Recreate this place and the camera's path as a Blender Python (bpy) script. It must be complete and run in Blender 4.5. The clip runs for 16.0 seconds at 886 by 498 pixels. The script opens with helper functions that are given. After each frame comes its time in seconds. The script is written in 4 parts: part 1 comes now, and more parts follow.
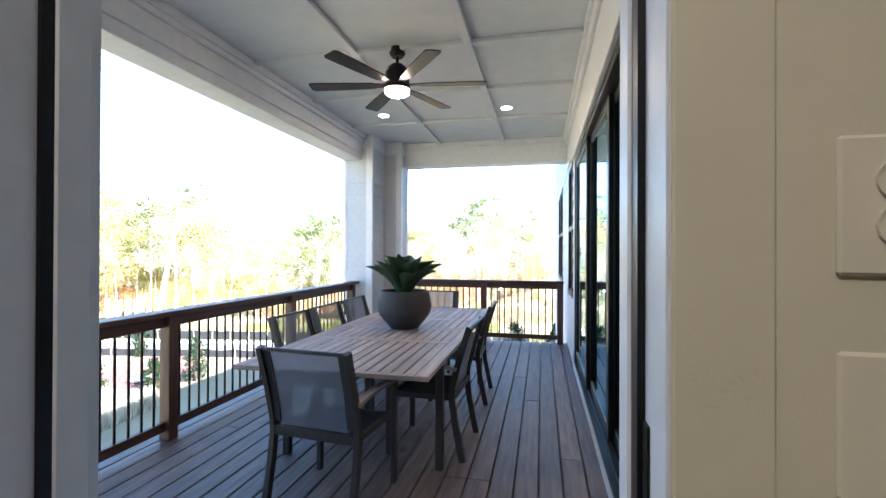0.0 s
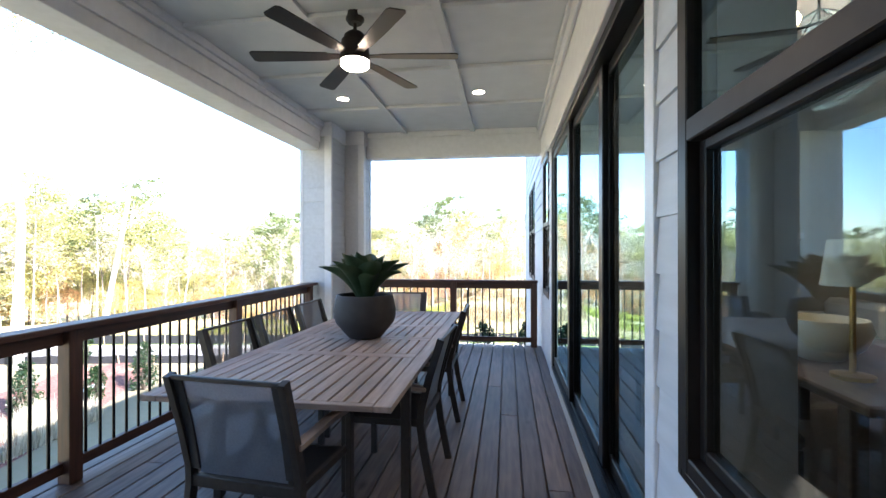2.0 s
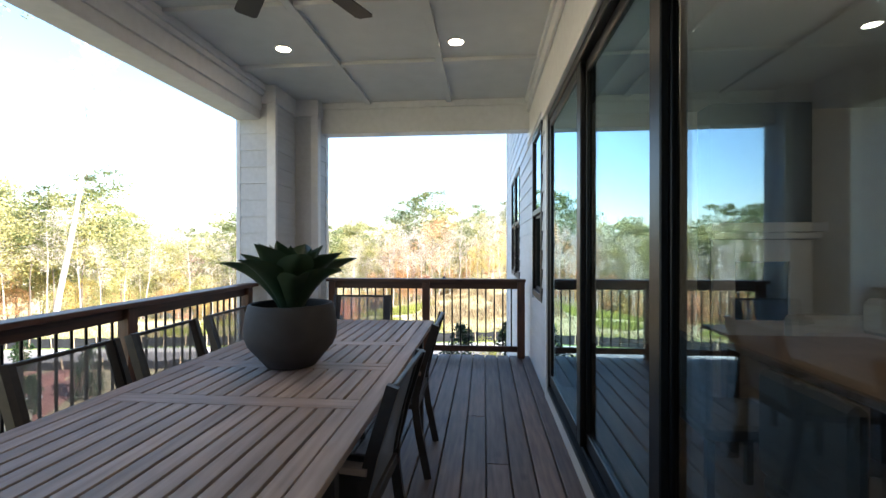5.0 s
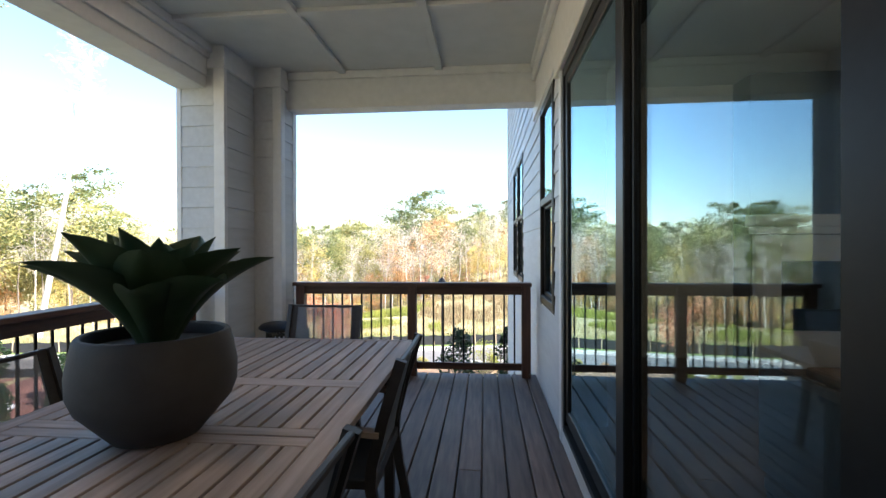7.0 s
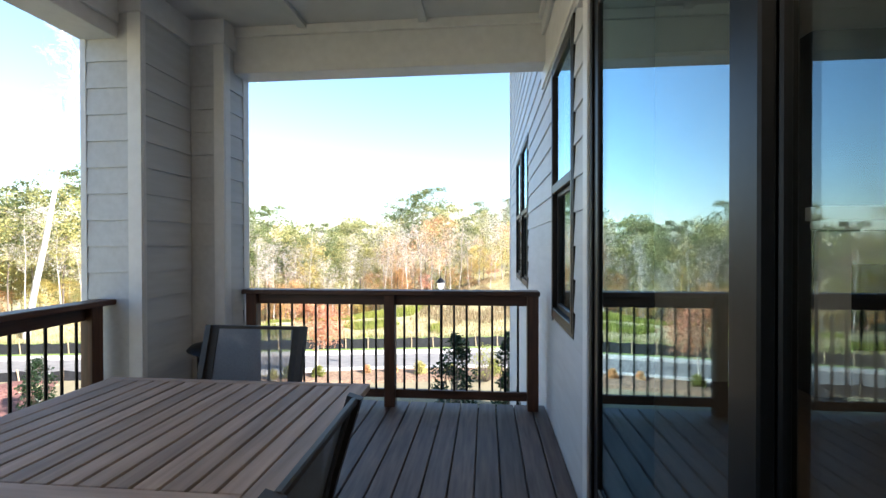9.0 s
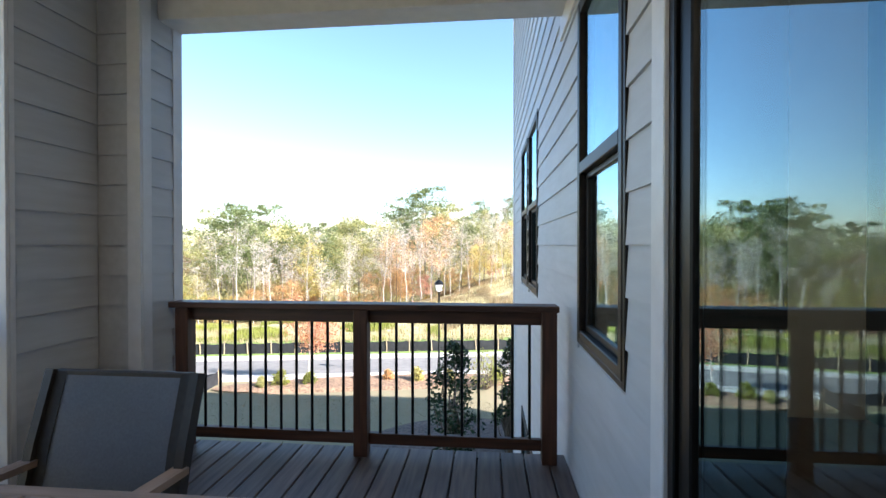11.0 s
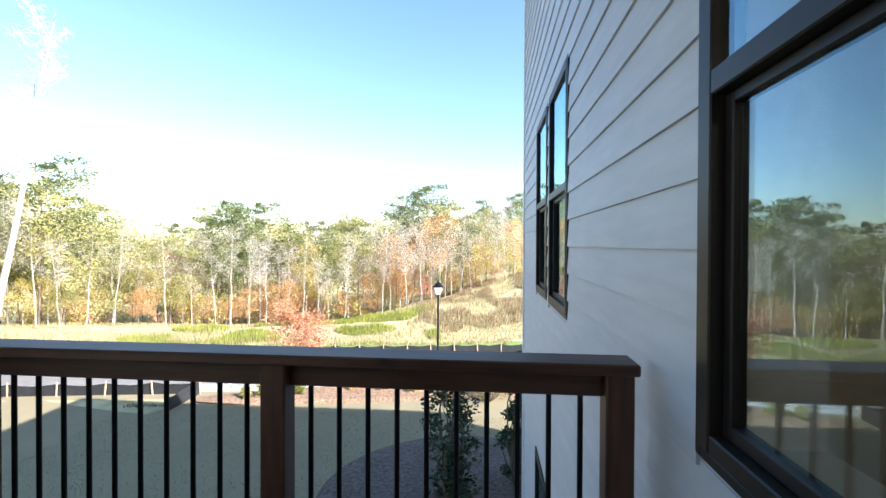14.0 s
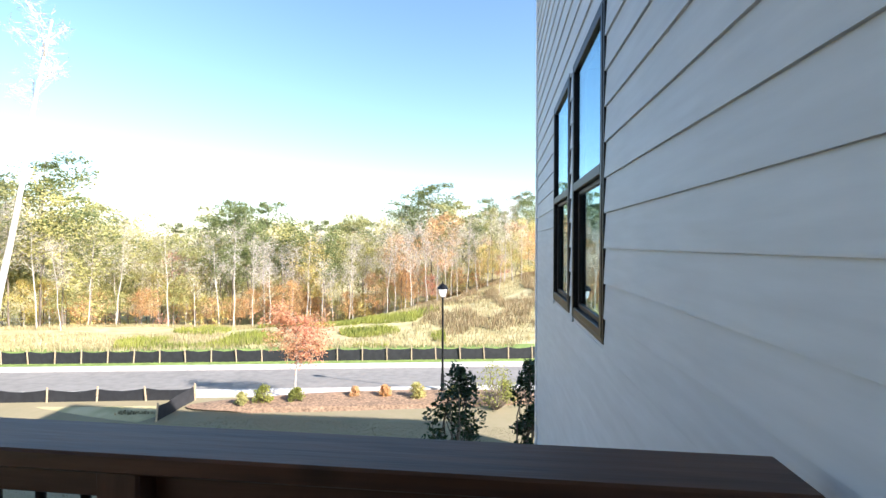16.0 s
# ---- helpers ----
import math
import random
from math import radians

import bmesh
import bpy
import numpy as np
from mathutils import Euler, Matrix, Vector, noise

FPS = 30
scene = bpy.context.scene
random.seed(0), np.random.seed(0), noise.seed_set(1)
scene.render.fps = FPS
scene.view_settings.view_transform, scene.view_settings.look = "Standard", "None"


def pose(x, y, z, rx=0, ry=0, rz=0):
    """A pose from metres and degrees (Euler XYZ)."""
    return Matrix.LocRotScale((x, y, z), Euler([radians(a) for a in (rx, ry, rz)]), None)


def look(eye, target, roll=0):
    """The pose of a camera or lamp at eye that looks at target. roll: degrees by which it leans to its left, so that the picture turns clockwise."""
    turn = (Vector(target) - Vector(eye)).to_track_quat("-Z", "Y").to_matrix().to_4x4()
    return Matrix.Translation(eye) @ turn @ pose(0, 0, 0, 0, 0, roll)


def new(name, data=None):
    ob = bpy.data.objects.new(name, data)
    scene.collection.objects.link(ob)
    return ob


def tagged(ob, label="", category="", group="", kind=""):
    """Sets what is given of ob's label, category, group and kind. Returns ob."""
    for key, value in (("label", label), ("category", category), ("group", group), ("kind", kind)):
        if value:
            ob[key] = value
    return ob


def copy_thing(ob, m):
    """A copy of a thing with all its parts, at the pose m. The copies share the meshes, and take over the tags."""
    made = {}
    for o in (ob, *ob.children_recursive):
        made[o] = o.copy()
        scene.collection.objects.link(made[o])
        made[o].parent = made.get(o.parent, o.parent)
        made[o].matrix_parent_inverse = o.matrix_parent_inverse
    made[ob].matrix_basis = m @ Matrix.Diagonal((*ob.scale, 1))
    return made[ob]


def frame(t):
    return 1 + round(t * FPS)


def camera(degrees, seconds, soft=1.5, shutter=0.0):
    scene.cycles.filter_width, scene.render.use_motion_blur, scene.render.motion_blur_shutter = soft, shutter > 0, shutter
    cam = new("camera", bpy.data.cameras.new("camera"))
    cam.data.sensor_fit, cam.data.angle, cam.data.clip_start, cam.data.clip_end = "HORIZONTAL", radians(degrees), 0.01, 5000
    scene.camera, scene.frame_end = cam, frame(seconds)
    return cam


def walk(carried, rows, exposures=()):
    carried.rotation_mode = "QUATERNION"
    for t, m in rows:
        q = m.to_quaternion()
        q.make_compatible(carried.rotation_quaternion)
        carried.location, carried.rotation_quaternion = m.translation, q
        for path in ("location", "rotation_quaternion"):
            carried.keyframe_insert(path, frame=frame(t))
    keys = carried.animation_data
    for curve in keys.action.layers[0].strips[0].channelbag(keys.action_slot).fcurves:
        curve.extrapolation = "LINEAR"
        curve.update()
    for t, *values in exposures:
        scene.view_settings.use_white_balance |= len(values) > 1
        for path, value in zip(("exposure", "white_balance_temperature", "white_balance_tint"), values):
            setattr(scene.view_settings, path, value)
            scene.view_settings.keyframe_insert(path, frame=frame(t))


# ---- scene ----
cam = camera(88.4, 16.0)
PATH = [
    (0, (-0.397, -7.118, 1.416), (-0.821, -5.164, 1.426), 0.2),
    (0.5, (-0.421, -7.029, 1.406), (-0.844, -5.075, 1.413), 0.3),
    (1.5, (-0.497, -6.789, 1.403), (-0.826, -4.816, 1.407), 0.1),
    (2.5, (-0.504, -6.473, 1.426), (-0.752, -4.489, 1.427), -0.1),
    (3.5, (-0.558, -6.199, 1.439), (-0.77, -4.21, 1.434), 0.1),
    (4, (-0.575, -6.012, 1.410), (-0.766, -4.021, 1.398), 0.15),
    (6.3, (-0.552, -4.95, 1.346), (-0.729, -2.957, 1.338), -0.1),
    (7, (-0.539, -4.623, 1.336), (-0.721, -2.632, 1.326), -0.2),
    (8, (-0.545, -4.162, 1.337), (-0.728, -2.17, 1.325), -0.2),
    (9, (-0.49, -3.662, 1.336), (-0.681, -1.671, 1.32), -0.1),
    (11.5, (-0.501, -2.54, 1.331), (-0.695, -0.549, 1.315), 0.0),
    (12.5, (-0.507, -2.1, 1.343), (-0.706, -0.11, 1.323), 0.0),
    (13, (-0.507, -1.888, 1.349), (-0.703, 0.103, 1.329), 0.1),
    (13.5, (-0.526, -1.687, 1.345), (-0.724, 0.303, 1.326), 0.1),
    (14, (-0.545, -1.478, 1.343), (-0.746, 0.512, 1.324), 0.2),
    (14.5, (-0.541, -1.271, 1.34), (-0.743, 0.719, 1.321), 0.25),
    (15, (-0.521, -1.09, 1.344), (-0.729, 0.899, 1.324), 0.2),
    (15.5, (-0.527, -0.928, 1.346), (-0.746, 1.06, 1.327), 0.1),
    (16, (-0.577, -0.755, 1.352), (-0.804, 1.232, 1.331), 0.1),
]
EXPOSURE = [(0, 3.12, 5400, 19), (1.0, 2.98, 5450, 19), (2.0, 2.78, 5500, 19), (3.5, 2.42, 5650, 18), (5.0, 2.18, 5800, 17), (7.0, 2.0, 5850, 16), (9.0, 1.9, 5800, 15),
            (12.5, 1.8, 5700, 15), (14.5, 1.69, 5800, 15), (16, 1.57, 5900, 15)]
walk(cam, [(t, look(e, a, r)) for t, e, a, r in PATH], EXPOSURE)

# ---- world and sun ----
SUN_AZ, SUN_EL = 115.5, 33.0
world = bpy.data.worlds.new("sky")
scene.world = world
world.use_nodes = True
wn = world.node_tree.nodes
sky = wn.new("ShaderNodeTexSky")
sky.sky_type = "NISHITA"
sky.sun_disc = False
sky.sun_elevation = radians(SUN_EL)
sky.sun_rotation = radians(SUN_AZ)
sky.air_density, sky.dust_density, sky.ozone_density = 1.1, 0.3, 0.7
tone = wn.new("ShaderNodeHueSaturation")
tone.inputs["Hue"].default_value, tone.inputs["Saturation"].default_value = 0.492, 1.05
world.node_tree.links.new(sky.outputs[0], tone.inputs["Color"])
world.node_tree.links.new(tone.outputs[0], wn["Background"].inputs[0])
wn["Background"].inputs[1].default_value = 0.098
sun = new("sun", bpy.data.lights.new("sun", "SUN"))
sun.data.energy, sun.data.angle, sun.data.color = 5.0, radians(0.5), (1.0, 0.92, 0.8)
_az, _el = radians(SUN_AZ), radians(SUN_EL)
SUNDIR = Vector((math.sin(_az) * math.cos(_el), math.cos(_az) * math.cos(_el), math.sin(_el)))
sun.matrix_world = look(SUNDIR * 60, (0, 0, 0))


def lamp_area(name, place, target, size, watts, color):
    ob = new(name, bpy.data.lights.new(name, "AREA"))
    ob.data.shape, ob.data.size, ob.data.energy, ob.data.color = "DISK", size, watts, color
    ob.matrix_world = look(place, target)
    return ob


# ---- materials ----
def material(name, color, rough=0.6, metal=0.0, vary=0.12, scale=6.0, bump=0.0, bump_scale=60.0, stretch=(1, 1, 1), second=None,
             per_object=0.0, per_island=0.0, coat=0.0, spec=0.5, coarse=0.0):
    m = bpy.data.materials.new(name)
    m.use_nodes = True
    nt = m.node_tree
    b = nt.nodes["Principled BSDF"]
    b.inputs["Roughness"].default_value, b.inputs["Metallic"].default_value = rough, metal
    b.inputs["Coat Weight"].default_value = coat
    b.inputs["Specular IOR Level"].default_value = spec
    tc = nt.nodes.new("ShaderNodeTexCoord")
    mp = nt.nodes.new("ShaderNodeMapping")
    mp.inputs["Scale"].default_value = stretch
    info = nt.nodes.new("ShaderNodeObjectInfo")
    shift = nt.nodes.new("ShaderNodeVectorMath")
    shift.operation = "MULTIPLY_ADD"
    nt.links.new(info.outputs["Random"], shift.inputs[0])
    shift.inputs[1].default_value = (37, 53, 71)
    nt.links.new(tc.outputs["Object"], shift.inputs[2])
    nt.links.new(shift.outputs[0], mp.inputs[0])
    n1 = nt.nodes.new("ShaderNodeTexNoise")
    n1.inputs["Scale"].default_value, n1.inputs["Detail"].default_value = scale, 6
    nt.links.new(mp.outputs[0], n1.inputs[0])
    n2 = nt.nodes.new("ShaderNodeTexNoise")
    n2.inputs["Scale"].default_value, n2.inputs["Detail"].default_value = scale * 0.13, 3
    nt.links.new(tc.outputs["Object"], n2.inputs[0])
    ramp = nt.nodes.new("ShaderNodeMix")
    ramp.data_type = "RGBA"
    sec = second or tuple(c * (1 - 2 * vary) for c in color)
    ramp.inputs["A"].default_value = (*[min(1, c * (1 + vary)) for c in color], 1)
    ramp.inputs["B"].default_value = (*sec, 1)
    con = nt.nodes.new("ShaderNodeMapRange")
    con.inputs[1].default_value, con.inputs[2].default_value = 0.3, 0.7
    nt.links.new(n1.outputs[0], con.inputs[0])
    nt.links.new(con.outputs[0], ramp.inputs["Factor"])
    out = ramp.outputs["Result"]
    hsv = nt.nodes.new("ShaderNodeHueSaturation")
    val = nt.nodes.new("ShaderNodeMath")
    val.operation = "MULTIPLY_ADD"
    nt.links.new(n2.outputs[0], val.inputs[0])
    val.inputs[1].default_value = 2.2 * (coarse or vary)
    val.inputs[2].default_value = 1 - 1.1 * (coarse or vary)
    last = val.outputs[0]
    if per_object or per_island:
        add = nt.nodes.new("ShaderNodeMath")
        add.operation = "MULTIPLY_ADD"
        if per_object:
            nt.links.new(info.outputs["Random"], add.inputs[0])
        else:
            geo = nt.nodes.new("ShaderNodeNewGeometry")
            nt.links.new(geo.outputs["Random Per Island"], add.inputs[0])
        add.inputs[1].default_value = per_object or per_island
        nt.links.new(last, add.inputs[2])
        sub = nt.nodes.new("ShaderNodeMath")
        sub.operation = "SUBTRACT"
        nt.links.new(add.outputs[0], sub.inputs[0])
        sub.inputs[1].default_value = 0.5 * (per_object or per_island)
        last = sub.outputs[0]
    nt.links.new(last, hsv.inputs["Value"])
    nt.links.new(out, hsv.inputs["Color"])
    nt.links.new(hsv.outputs[0], b.inputs["Base Color"])
    if bump:
        n3 = nt.nodes.new("ShaderNodeTexNoise")
        n3.inputs["Scale"].default_value, n3.inputs["Detail"].default_value = bump_scale, 4
        nt.links.new(mp.outputs[0], n3.inputs[0])
        bp = nt.nodes.new("ShaderNodeBump")
        bp.inputs["Strength"].default_value, bp.inputs["Distance"].default_value = bump, 0.004
        nt.links.new(n3.outputs[0], bp.inputs["Height"])
        nt.links.new(bp.outputs[0], b.inputs["Normal"])
    return m


def wood(name, color, dark, rough=0.6, knots=True, scale=9.0, axis="y", per_object=0.35, bump=0.25):
    """Planks with grain along one axis, knots and a shade of their own."""
    st = {"x": (0.08, 1, 1), "y": (1, 0.08, 1), "z": (1, 1, 0.08)}[axis]
    m = material(name, color, rough, vary=0.1, scale=scale * 4, bump=bump, bump_scale=70, stretch=st, second=dark, per_object=per_object, coarse=0.16)
    if knots:
        nt = m.node_tree
        b = nt.nodes["Principled BSDF"]
        src_link = b.inputs["Base Color"].links[0].from_socket
        tc = nt.nodes["Texture Coordinate"]
        mp = nt.nodes.new("ShaderNodeMapping")
        mp.inputs["Scale"].default_value = {"x": (0.5, 1, 1), "y": (1, 0.5, 1), "z": (1, 1, 0.5)}[axis]
        info = nt.nodes["Object Info"]
        sh = nt.nodes.new("ShaderNodeVectorMath")
        sh.operation = "MULTIPLY_ADD"
        nt.links.new(info.outputs["Random"], sh.inputs[0])
        sh.inputs[1].default_value = (11, 23, 31)
        nt.links.new(tc.outputs["Object"], sh.inputs[2])
        nt.links.new(sh.outputs[0], mp.inputs[0])
        vo = nt.nodes.new("ShaderNodeTexVoronoi")
        vo.inputs["Scale"].default_value = 3.6
        nt.links.new(mp.outputs[0], vo.inputs[0])
        mr = nt.nodes.new("ShaderNodeMapRange")
        mr.inputs[1].default_value, mr.inputs[2].default_value = 0.03, 0.12
        mr.inputs[3].default_value, mr.inputs[4].default_value = 0.75, 0.0
        nt.links.new(vo.outputs["Distance"], mr.inputs[0])
        mx = nt.nodes.new("ShaderNodeMix")
        mx.data_type = "RGBA"
        nt.links.new(mr.outputs[0], mx.inputs["Factor"])
        nt.links.new(src_link, mx.inputs["A"])
        mx.inputs["B"].default_value = (*[c * 0.35 for c in dark], 1)
        nt.links.new(mx.outputs["Result"], b.inputs["Base Color"])
    return m


def glass(name, tint, face_on):
    """Clear coated glazing: each face mirrors face_on of the light head on, and more at grazing angles."""
    m = bpy.data.materials.new(name)
    m.use_nodes = True
    nt = m.node_tree
    nt.nodes.remove(nt.nodes["Principled BSDF"])
    out = nt.nodes["Material Output"]
    tr, gl, mx, lw = (nt.nodes.new(k) for k in ("ShaderNodeBsdfTransparent", "ShaderNodeBsdfGlossy", "ShaderNodeMixShader", "ShaderNodeLayerWeight"))
    tr.inputs[0].default_value = (*tint, 1)
    gl.inputs["Roughness"].default_value = 0.0
    gl.inputs["Color"].default_value = (0.66, 0.90, 1.0, 1)
    lw.inputs[0].default_value = 0.5
    power, scale = nt.nodes.new("ShaderNodeMath"), nt.nodes.new("ShaderNodeMath")
    power.operation, scale.operation = "POWER", "MULTIPLY_ADD"
    nt.links.new(lw.outputs["Facing"], power.inputs[0])
    power.inputs[1].default_value = 3.1
    nt.links.new(power.outputs[0], scale.inputs[0])
    scale.inputs[1].default_value, scale.inputs[2].default_value = 1 - face_on, face_on
    nt.links.new(scale.outputs[0], mx.inputs[0])
    nt.links.new(tr.outputs[0], mx.inputs[1])
    nt.links.new(gl.outputs[0], mx.inputs[2])
    nt.links.new(mx.outputs[0], out.inputs[0])
    return m


def glow(name, color, strength):
    m = bpy.data.materials.new(name)
    m.use_nodes = True
    b = m.node_tree.nodes["Principled BSDF"]
    b.inputs["Base Color"].default_value = (0.9, 0.9, 0.88, 1)
    b.inputs["Emission Color"].default_value = (*color, 1)
    b.inputs["Emission Strength"].default_value = strength
    return m


WHITE = material("white_trim_paint", (0.67, 0.67, 0.685), 0.45, vary=0.03, scale=14, bump=0.08, bump_scale=90)
CEIL = material("ceiling_paint", (0.62, 0.62, 0.63), 0.55, vary=0.03, scale=5, bump=0.06, bump_scale=120)
SIDING = material("grey_siding_paint", (0.51, 0.525, 0.55), 0.55, vary=0.04, scale=25, bump=0.15, bump_scale=45, stretch=(1, 0.12, 1), per_object=0.05)
DECK = wood("weathered_deck_wood", (0.150, 0.106, 0.088), (0.066, 0.047, 0.040), 0.55, axis="y", per_object=0.4)
RAILX = wood("cedar_rail_x", (0.10, 0.041, 0.021), (0.048, 0.020, 0.011), 0.5, axis="x", per_object=0.2)
RAILY = wood("cedar_rail_y", (0.10, 0.041, 0.021), (0.048, 0.020, 0.011), 0.5, axis="y", per_object=0.2)
RAILZ = wood("cedar_post", (0.10, 0.041, 0.021), (0.048, 0.020, 0.011), 0.5, axis="z", per_object=0.2)
BLACK = material("black_metal", (0.012, 0.012, 0.013), 0.4, 0.6, vary=0.1, scale=30)
BRONZE = material("bronze_window_frame", (0.016, 0.013, 0.012), 0.42, 0.0, vary=0.08, scale=30, spec=0.22)
FRAME = material("chair_frame_metal", (0.034, 0.029, 0.027), 0.5, 0.15, vary=0.1, scale=40)
TEAK = wood("weathered_teak", (0.325, 0.245, 0.20), (0.22, 0.165, 0.135), 0.6, knots=False, axis="y", per_object=0.35, bump=0.15)
TEAKX = wood("weathered_teak_cross", (0.325, 0.245, 0.20), (0.22, 0.165, 0.135), 0.6, knots=False, axis="x", per_object=0.25, bump=0.15)
POTM = material("fibre_clay_pot", (0.048, 0.042, 0.040), 0.75, vary=0.1, scale=10, bump=0.2, bump_scale=80)
SOIL = material("soil", (0.03, 0.022, 0.016), 0.95, vary=0.3, scale=40, bump=0.6)
AGAVE = material("agave_leaf", (0.066, 0.10, 0.055), 0.45, vary=0.2, scale=8, second=(0.034, 0.075, 0.034), per_object=0.2)
CREAM = material("cream_wall_paint", (0.64, 0.61, 0.47), 0.6, vary=0.02, scale=8, bump=0.1, bump_scale=200)
PLATE = material("switch_plate_plastic", (0.72, 0.68, 0.55), 0.35, vary=0.01)
ROOMW = material("room_wall_paint", (0.55, 0.53, 0.48), 0.7, vary=0.03)
ROOMD = material("dark_chimney_breast", (0.05, 0.05, 0.055), 0.6, vary=0.1)
WALNUT = wood("dark_walnut", (0.10, 0.065, 0.045), (0.05, 0.033, 0.024), 0.4, knots=False, axis="y")
FLOORIN = wood("oak_floor", (0.11, 0.08, 0.06), (0.07, 0.05, 0.038), 0.4, axis="y")
FABRIC = material("light_upholstery", (0.45, 0.44, 0.42), 0.9, vary=0.08, scale=40, bump=0.3)
DARKFAB = material("dark_upholstery", (0.03, 0.03, 0.033), 0.8, vary=0.1, scale=40)
BRASS = material("brass", (0.55, 0.38, 0.14), 0.3, 1.0, vary=0.05)
GLASS = glass("window_glass", (0.86, 0.88, 0.86), 0.045)
LAMPGLASS = glow("lit_lamp_lens", (1.0, 0.76, 0.46), 14.0)
BULB = glow("lit_bulb", (1.0, 0.7, 0.35), 18.0)


# ---- mesh helpers ----
def box(bm, x0, x1, y0, y1, z0, z1, bevel=0.0):
    r = bmesh.ops.create_cube(bm, size=1.0, matrix=Matrix.Translation(((x0 + x1) / 2, (y0 + y1) / 2, (z0 + z1) / 2))
                              @ Matrix.Diagonal((abs(x1 - x0), abs(y1 - y0), abs(z1 - z0), 1)))
    if bevel:
        edges = list({e for v in r["verts"] for e in v.link_edges})
        bmesh.ops.bevel(bm, geom=edges, offset=bevel, segments=1, affect="EDGES", profile=0.5)
    return bm


def boxes(*rows, bevel=0.0):
    bm = bmesh.new()
    for r in rows:
        box(bm, *r, bevel=bevel)
    return bm


def tube(bm, a, b, r, r2=None, seg=10):
    a, b = Vector(a), Vector(b)
    d = b - a
    q = d.to_track_quat("Z", "Y").to_matrix().to_4x4()
    bmesh.ops.create_cone(bm, cap_ends=True, segments=seg, radius1=r, radius2=r if r2 is None else r2, depth=d.length,
                          matrix=Matrix.Translation((a + b) / 2) @ q)
    return bm


def lathe(bm, profile, seg=40, centre=(0, 0, 0)):
    cx, cy, cz = centre
    rings = []
    for r, z in profile:
        if r < 1e-5:
            rings.append([bm.verts.new((cx, cy, cz + z))])
        else:
            rings.append([bm.verts.new((cx + r * math.cos(2 * math.pi * k / seg), cy + r * math.sin(2 * math.pi * k / seg), cz + z)) for k in range(seg)])
    for a, b in zip(rings, rings[1:]):
        for k in range(seg):
            k2 = (k + 1) % seg
            if len(a) == 1 and len(b) == 1:
                continue
            if len(a) == 1:
                bm.faces.new((a[0], b[k], b[k2]))
            elif len(b) == 1:
                bm.faces.new((a[k], a[k2], b[0]))
            else:
                bm.faces.new((a[k], a[k2], b[k2], b[k]))
    return bm


def sweep(bm, points, w, h):
    """A bar of w by h along points, its sides kept upright."""
    pts = [Vector(p) for p in points]
    rings = []
    for i, p in enumerate(pts):
        d = (pts[min(i + 1, len(pts) - 1)] - pts[max(i - 1, 0)]).normalized()
        side = d.cross(Vector((1, 0, 0)))
        side.normalize()
        rings.append([bm.verts.new(p + Vector((sx * w / 2, 0, 0)) + side * (sz * h / 2)) for sx, sz in ((-1, -1), (1, -1), (1, 1), (-1, 1))])
    for a, b in zip(rings, rings[1:]):
        for k in range(4):
            bm.faces.new((a[k], a[(k + 1) % 4], b[(k + 1) % 4], b[k]))
    bm.faces.new(rings[0][::-1])
    bm.faces.new(rings[-1])
    return bm


def finish(bm, name, mat, smooth=False):
    bmesh.ops.recalc_face_normals(bm, faces=bm.faces)
    me = bpy.data.meshes.new(name)
    bm.to_mesh(me)
    bm.free()
    me.materials.append(mat)
    if smooth:
        me.polygons.foreach_set("use_smooth", [True] * len(me.polygons))
        me.set_sharp_from_angle(angle=radians(40))
    return me


def part(name, bm, mat, parent=None, label="", smooth=False):
    ob = new(name, finish(bm, name, mat, smooth))
    ob.parent = parent
    if label:
        ob["label"] = label
    return ob


def thing(name, label, category, place=(0, 0, 0), rz=0, group=""):
    ob = new(name)
    ob.matrix_world = pose(*place, 0, 0, rz)
    return tagged(ob, label, category, group)


def structure(name, bm, mat, label, category, smooth=False):
    return tagged(part(name, bm, mat, None, "", smooth), label, category, kind="structure")


LAP, LAP0 = 0.1835, 1.332


def lap_mesh(length, axis, face):
    """One wedge-shaped lap board, its bottom edge at 0, outer side towards face (-1 or 1 on the other axis)."""
    prof = [(0.0, 0.0), (0.0155, 0.0), (0.0155, 0.008), (0.004, LAP + 0.012), (0.0, LAP + 0.012)]
    bm = bmesh.new()
    ends = []
    for s in (0, length):
        ends.append([bm.verts.new((face * d, s, z) if axis == "y" else (s, face * d, z)) for d, z in prof])
    n = len(prof)
    for k in range(n):
        bm.faces.new((ends[0][k], ends[0][(k + 1) % n], ends[1][(k + 1) % n], ends[1][k]))
    bm.faces.new(ends[0][::-1])
    bm.faces.new(ends[1])
    return finish(bm, "siding_board", SIDING)


LAPS = {}


def siding(parent, axis, face, at, s0, s1, z0, z1, holes=()):
    """Rows of lap boards on a face of a wall, broken at openings (s0, s1, z0, z1)."""
    k = math.floor((z0 - LAP0) / LAP)
    z = LAP0 + k * LAP
    while z < z1 - 0.02:
        cuts = [(s0, s1)]
        for a, b, c, d in holes:
            if z + LAP * 0.5 > c and z + LAP * 0.5 < d:
                cuts = [p for u, v in cuts for p in ((u, min(v, a)), (max(u, b), v)) if p[1] - p[0] > 0.01]
        for u, v in cuts:
            key = (round(v - u, 3), axis, face)
            if key not in LAPS:
                LAPS[key] = lap_mesh(v - u, axis, face)
            ob = new("siding_board", LAPS[key])
            ob.location = (at, u, z) if axis == "y" else (u, at, z)
            ob.parent = parent
        z += LAP


